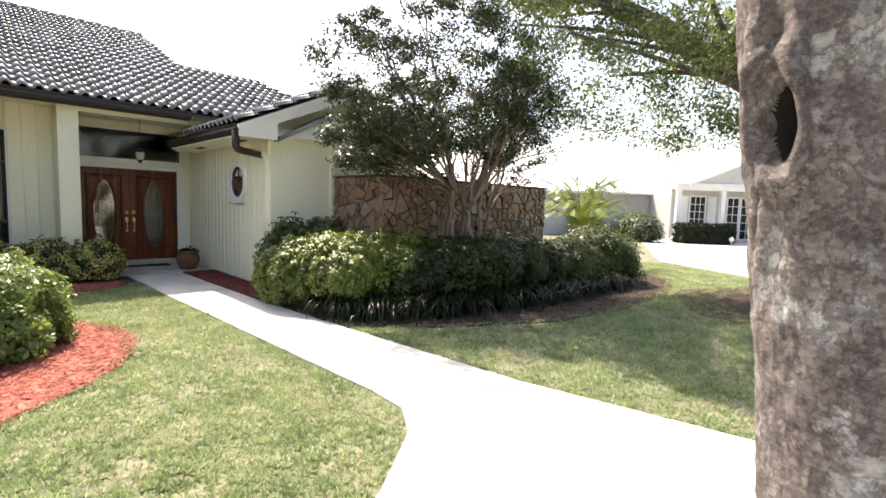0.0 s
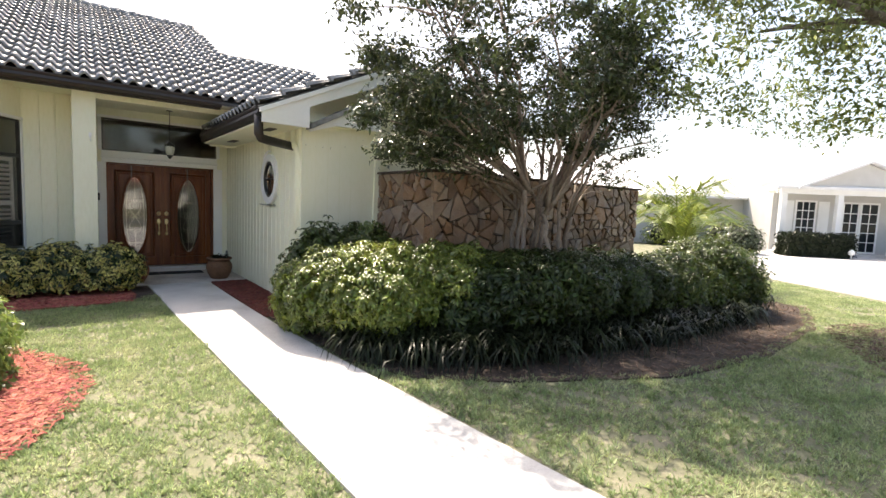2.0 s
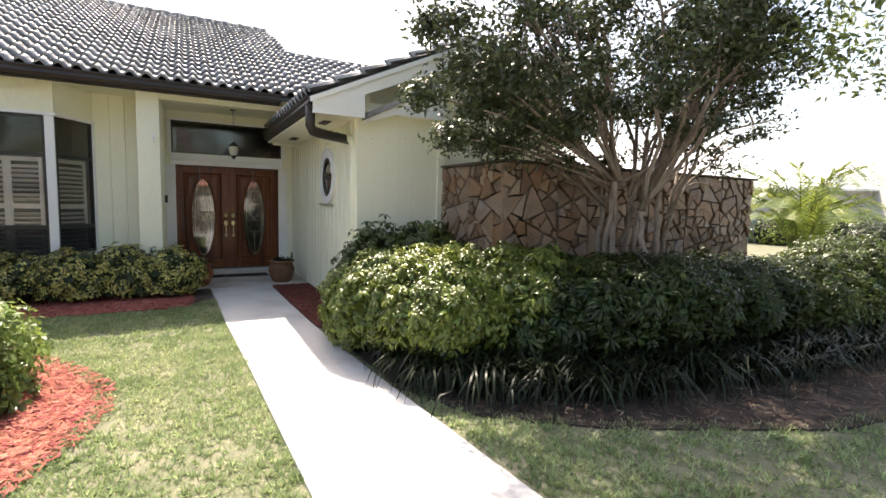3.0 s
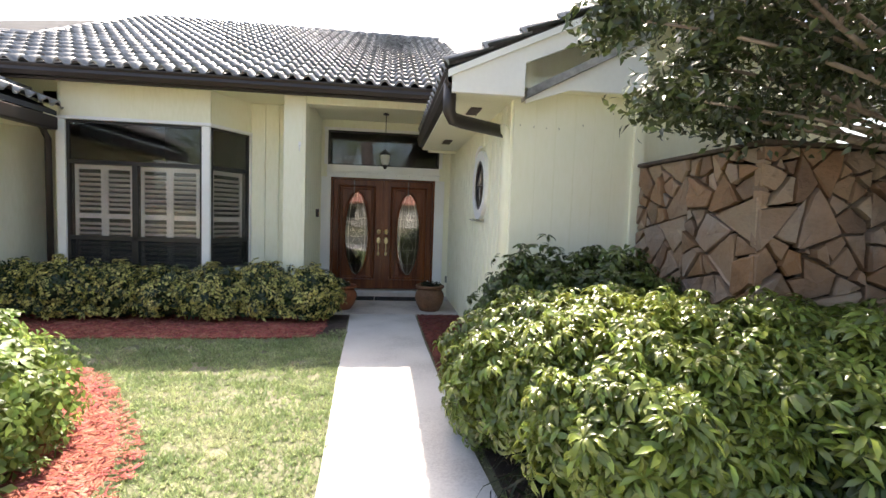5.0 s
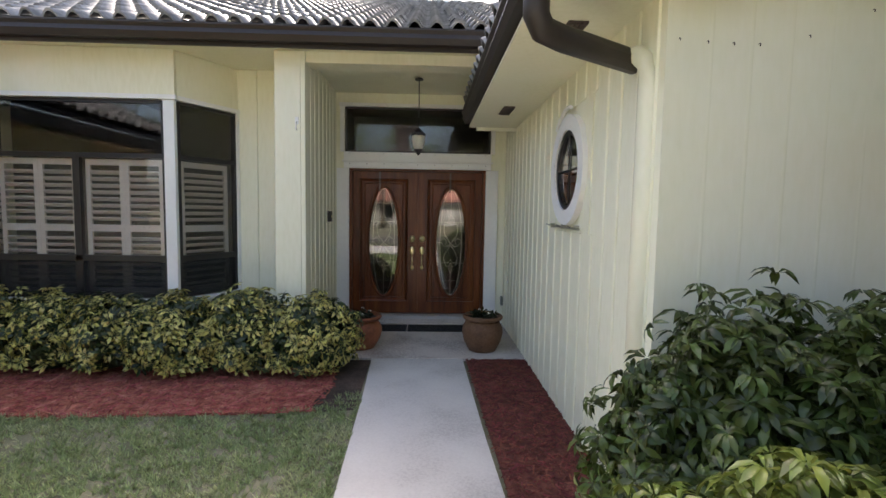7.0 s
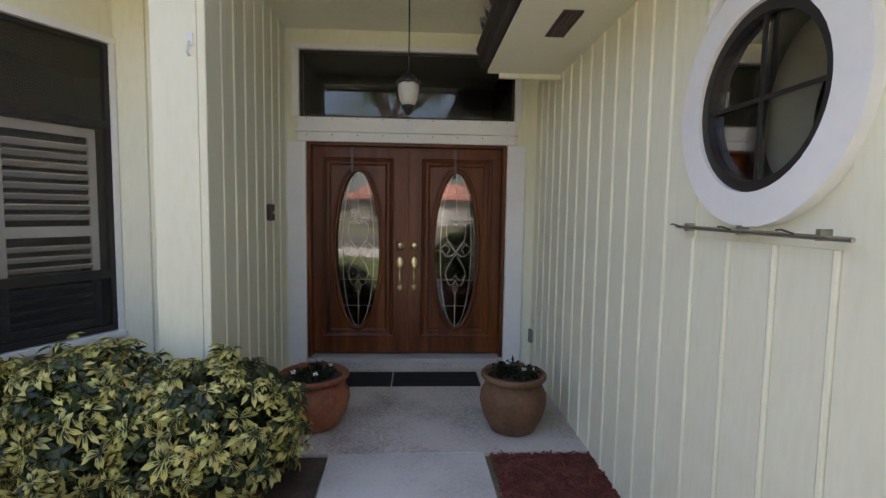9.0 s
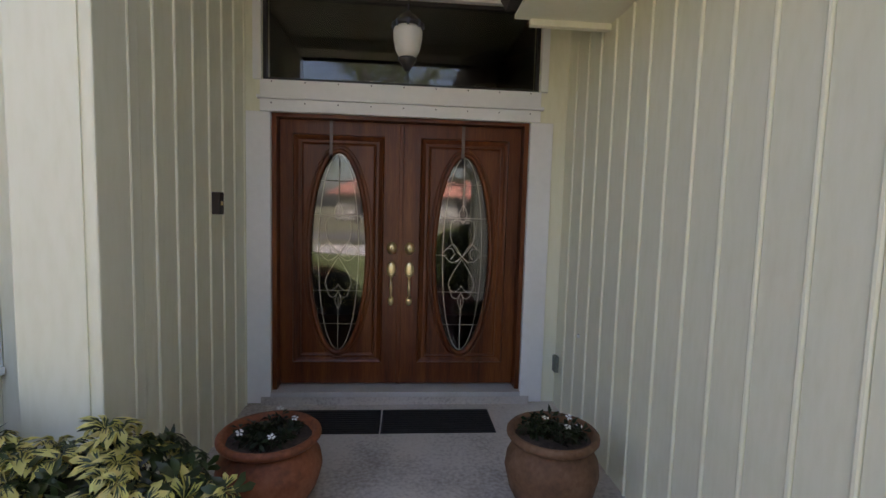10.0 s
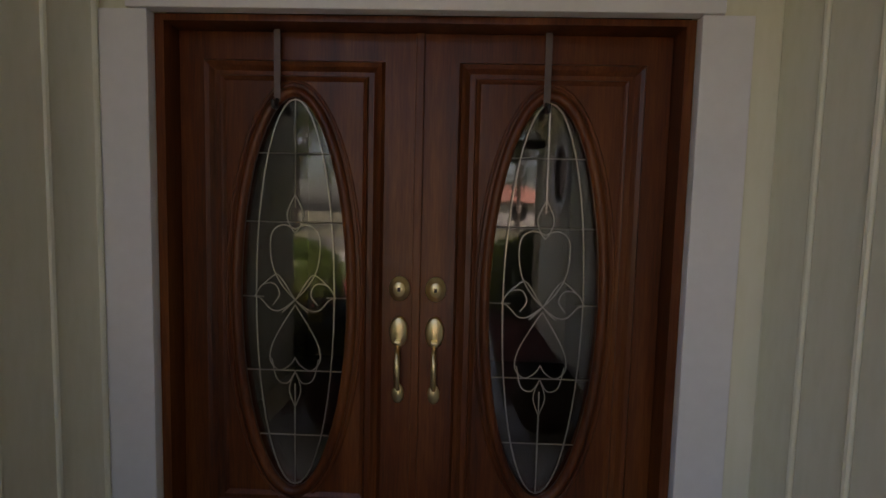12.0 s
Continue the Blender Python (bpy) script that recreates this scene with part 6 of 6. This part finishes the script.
for k, (x0, x1, h) in enumerate(((-0.55, 2.25, 1.0), (4.65, 8.0, 0.95), (9.3, 12, 0.9))):
    rngh = np.random.default_rng(k + 50)
    hd = thing("clipped_hedge", "boxy clipped dark green hedge before the neighbour porch", "hedge", "neighbour hedges")
    hd.matrix_world = NH
    part("dark_core", boxm(x0 + 0.06, x1 - 0.06, -1.44, -0.56, 0, h - 0.06, bevel=0.1), M_CORE, hd)
    n = 2600
    u = rngh.random((n, 3))
    P = np.c_[x0 + (x1 - x0) * u[:, 0], -1.5 + u[:, 1], h * u[:, 2]]
    f = rngh.integers(0, 3, n)
    P[f == 0, 1] = -1.5
    P[f == 1, 2] = h
    P[(f == 2) & (u[:, 0] < 0.5), 0] = x0
    P[(f == 2) & (u[:, 0] >= 0.5), 0] = x1
    scatter("foliage", LEAF_V, LEAF_F, P + rngh.normal(0, 0.03, (n, 3)), np.tile([0, -0.5, 0.6], (n, 1)), np.full(n, 0.13), M_LEAF_LIR, hd, spread=0.8, seed=k)
    lt = thing("garden_light", "small pale garden light beside the hedge", "lamp", "garden lights")
    lt.matrix_world = NH @ Matrix.Translation((x1 - 0.35 if k == 0 else x0 + 0.3, -1.75, 0))
    part("globe", lathe([(0.03, 0.0), (0.03, 0.18), (0.11, 0.22), (0.12, 0.32), (0.06, 0.42), (0.02, 0.44)], 12), M_WHITE, lt, smooth=True)
for nm, lab, x, y, r, h, mt, sd in (("round_shrub", "grey-green rounded shrub by the driveway", -2.2, -1.0, 0.9, 1.3, M_LEAF_TREE, 61), ("golden_shrub", "yellow-green clipped shrub beside the neighbour wall", -1.2, 2.6, 1.3, 1.6, M_LEAF_PALM, 62), ("golden_shrub", "yellow-green clipped shrub beside the neighbour wall", -4.0, 2.8, 1.4, 1.4, M_LEAF_PALM, 63)):
    c = NH @ Vector((x, y, 0))
    shrub(nm, lab, "shrub", [(c.x, c.y, h * 0.35, r, r, h * 0.65)], 1500, (LEAF_V, LEAF_F), 0.15, mt, sd)

# far trees beyond the houses; those behind the walker are added for window reflections
for i, (x, y, h, s) in enumerate(((14, 12, 5.5, 2.4), (19, 16, 6.0, 2.8), (30, 18, 6.0, 3.0), (44, -4, 6.5, 3.2), (46, -16, 6.0, 3.0), (-14, -40, 7.0, 3.4), (24, -36, 7.5, 3.6), (-30, -20, 7, 3.5), (-12, -34, 7.0, 3.4), (-4, -38, 7.5, 3.6), (5, -37, 7.0, 3.4), (14, -35, 7.0, 3.2), (-20, -28, 7, 3.4))):
    tr = thing("far_tree", "distant broad green backdrop tree", "tree", "distant trees")
    rr = random.Random(500 + i)
    # unseen trees made taller to cover the low sky mirrored in the glass
    if y < -25:
        h, s = h + 3.5, s + 0.7
    bm = bmesh.new()
    limb(bm, (x, y, -0.2), (x, y, h * 0.6), 0.22, 0.12, 0.15, 500 + i, 8)
    cs = []
    for k in range(6):
        e = (x + rr.uniform(-1, 1) * s * 0.7, y + rr.uniform(-1, 1) * s * 0.7, h * rr.uniform(0.6, 0.95))
        limb(bm, (x, y, h * 0.45), e, 0.09, 0.03, 0.2, 40 * i + k, 5)
        cs.append(e)
    part("trunk", bm, M_BARK, tr, smooth=True)
    for k in range(34):
        d = Vector((rr.gauss(0, 1), rr.gauss(0, 1), rr.gauss(0, 1))).normalized()
        cs.append((x + d.x * s, y + d.y * s, h * 0.68 + d.z * h * 0.32))
    P, N = leaf_cloud(cs, [s * 0.32] * len(cs), 2600, np.random.default_rng(600 + i))
    scatter("crown", LEAF_V, LEAF_F, P, N, np.full(len(P), 0.34), M_LEAF_OAK if i % 2 else M_LEAF_TREE, tr, spread=0.9, seed=i)


# house across the street, behind the walker
op = thing("street_house", "low cream house with a pink tile roof across the street", "house", at=(2, -46, GROUND))
part("wall", boxm(-9, 7, -6, -0.2, 0, 2.8), M_NWALL, op)
part("roof", slab([(-9.8, 0.5, 2.8), (7.8, 0.5, 2.8), (5, -3, 4.6), (-7, -3, 4.6)], 0.15), M_PINK, op)
part("roof", slab([(-9.8, -6.8, 2.8), (7.8, -6.8, 2.8), (5, -3, 4.6), (-7, -3, 4.6)], 0.15), M_PINK, op)
for x in (-7, -3.5, 3.5):
    part("window", boxm(x, x + 1.5, -0.2, -0.14, 0.9, 2.2), M_NGLASS, op)
part("door", boxm(0.2, 1.2, -0.2, -0.12, 0, 2.1), M_WHITE, op)
sheet("road", [(-80, -17.5), (80, -17.5), (80, -23), (-80, -23)], GROUND + 0.006, 0.05, M_ROAD, "pale grey asphalt street", "road")


# ---- grass and mulch chips ----
def scatter_in(poly, n, rng, holes=()):
    P = []
    xs, ys = [p[0] for p in poly], [p[1] for p in poly]
    while len(P) < n:
        x, y = rng.uniform(min(xs), max(xs)), rng.uniform(min(ys), max(ys))
        if inside_poly((x, y), poly) and not any(inside_poly((x, y), h) for h in holes):
            P.append((x, y))
    return np.array(P)


ISLAND = disc(-2.9, -6.4, 1.5, 2.1, seed=1)
BED = [(0.66, -4.6), (0.80, -6.9), (1.1, -7.6), (1.9, -8.2), (3.4, -8.9), (5.0, -9.1), (7.4, -8.9), (9.2, -8.3), (9.6, -6.0), (2.4, -5.0), (1.2, -4.4)]
FRONTBED = [(-9, -1.0), (-0.4, -1.0), (-0.42, -1.66), (-0.46, -2.5), (-0.75, -2.9), (-2.5, -3.05), (-5, -3.0), (-9, -3.1)]
BL_V = [(-0.10, -0.16, 0), (-0.06, 0.08, 0), (0.40, -0.10, 0.9), (0.10, 0.04, 0), (-0.06, 0.18, 0), (-0.30, 0.45, 0.75), (0.14, -0.12, 0), (0.06, 0.10, 0), (0.95, 0.25, 0.5), (0.04, -0.14, 0), (-0.16, -0.05, 0), (-0.45, -0.75, 0.55), (-0.06, 0.12, 0), (0.14, 0.02, 0), (0.15, 0.8, 0.8)]
BL_F = [(0, 1, 2), (3, 4, 5), (6, 7, 8), (9, 10, 11), (12, 13, 14)]
lawn = thing("lawn_grass", "short sparse lawn grass with dry patches", "grass", kind="stuff")
rngg = random.Random(17)
PATCH_L = [(-7, -3.0), (-0.40, -2.6), (-0.35, -4), (-0.26, -6.0), (-0.19, -8.0), (-0.14, -9.3), (-0.18, -9.75), (-0.42, -10.08), (-1.0, -10.5), (-2.3, -11.2), (-5, -12.3), (-7, -12)]
PATCH_R = [(0.66, -5.5), (0.80, -7.2), (0.90, -8.2), (1.05, -9.96), (1.38, -11.6), (1.65, -12.8), (4, -13.5), (9, -14), (12, -11), (11.4, -9.2), (13, -6.5), (10, -5.5), (9.4, -6.5)]
for poly, n, holes, sz in ((PATCH_L, 105000, (disc(-2.9, -6.4, 1.42, 2.02, seed=1), FRONTBED), 0.038), (PATCH_R, 85000, ([(x * 0.985, y + 0.12) for x, y in BED], disc(7.7, -10.8, 1.5, 1.0)), 0.040)):
    Q = scatter_in(poly, n, rngg, holes)
    dens = np.array([0.7 * noise.noise(Vector((x * 1.3, y * 1.3, 3.3))) + 0.8 * noise.noise(Vector((x * 4.5, y * 4.5, 1))) for x, y in Q])
    Q = Q[np.random.default_rng(n).random(len(Q)) < np.clip(0.86 + 1.2 * dens, 0.2, 1)]
    z = np.array([GROUND - 0.008 + 0.012 * noise.noise(Vector((x * 0.8, y * 0.8, 0))) for x, y in Q])
    rg = np.random.default_rng(n)
    scatter("grass", BL_V, BL_F, np.c_[Q, z], np.tile([0, 0, 1.0], (len(Q), 1)), sz * (0.5 + 1.1 * rg.random(len(Q)) ** 2), M_GRASS, lawn, spread=0.15, seed=n)
CH_V = [(-1, -0.16, 0), (1, -0.12, 0.05), (1, 0.13, 0.05), (-1, 0.16, 0), (-0.9, 0, 0.16), (0.9, 0, 0.2)]
CH_F = [(0, 1, 5), (0, 5, 4), (3, 4, 5), (3, 5, 2), (0, 4, 3), (1, 2, 5)]
chips = thing("mulch_chips", "loose shredded red wood mulch", "mulch", kind="stuff")
for poly, n in ((disc(-2.9, -6.4, 1.52, 2.12, wob=0.1, seed=1), 13000), ([(-5, -1.2), (-1.12, -1.2), (-0.78, -1.7), (-0.66, -2.3), (-0.72, -2.98), (-2.5, -3.1), (-5, -3.05)], 9000), ([(0.57, -1.64), (1.19, -1.64), (1.19, -4.4), (0.8, -5.0), (0.62, -4.6)], 3000)):
    Q = scatter_in(poly, n, rngg)
    rg = np.random.default_rng(n + 1)
    scatter("chips", CH_V, CH_F, np.c_[Q, np.full(n, GROUND + 0.018)], np.tile([0, 0, 1.0], (n, 1)), 0.014 + 0.03 * rg.random(n), M_RED_DARK if n == 3000 else M_RED, chips, spread=0.25, seed=n)
litter = thing("leaf_litter", "fallen brown leaves and bark chips on the soil", "litter", kind="stuff")
for poly, n in ((BED, 9000), (disc(7.7, -10.8, 2.3, 1.7), 5000)):
    Q = scatter_in(poly, n, rngg)
    rg = np.random.default_rng(n + 2)
    scatter("litter", CH_V, CH_F, np.c_[Q, np.full(n, GROUND + 0.016)], np.tile([0, 0, 1.0], (n, 1)), 0.015 + 0.03 * rg.random(n), M_LITTER, litter, spread=0.3, seed=n)

# ---- roof tiles ----
tile_slope(roof, [(x, (y + 1.88) * CM) for x, y in front], lambda u, v: (u, -1.88 + v / CM, zmain(-1.88 + v / CM)), (1, 0, 0), (0, 1, KM), lambda u, v: -3.2 < u < 1.7 and v < 3.6)
tile_slope(wing, [(-y - 0.75, (x - 0.57) * CW) for x, y in [(0.57, -0.75), (0.57, -4.6), (2.9, -4.6), (2.9, -0.7), (1.60, -2.0)]],
           lambda u, v: (0.57 + v / CW, -u - 0.75, zwing(0.57 + v / CW)), (0, -1, 0), (1, 0, KW), lambda u, v: v < 0.7)
tile_slope(lw, [(0, 0), (3.8, 0), (3.8, 4.35), (0, 4.35)], lambda u, v: (-4.46 - v / CW, -5.5 + u, 2.70 + KW * v / CW), (0, 1, 0), (-1, 0, KW), lambda u, v: False)
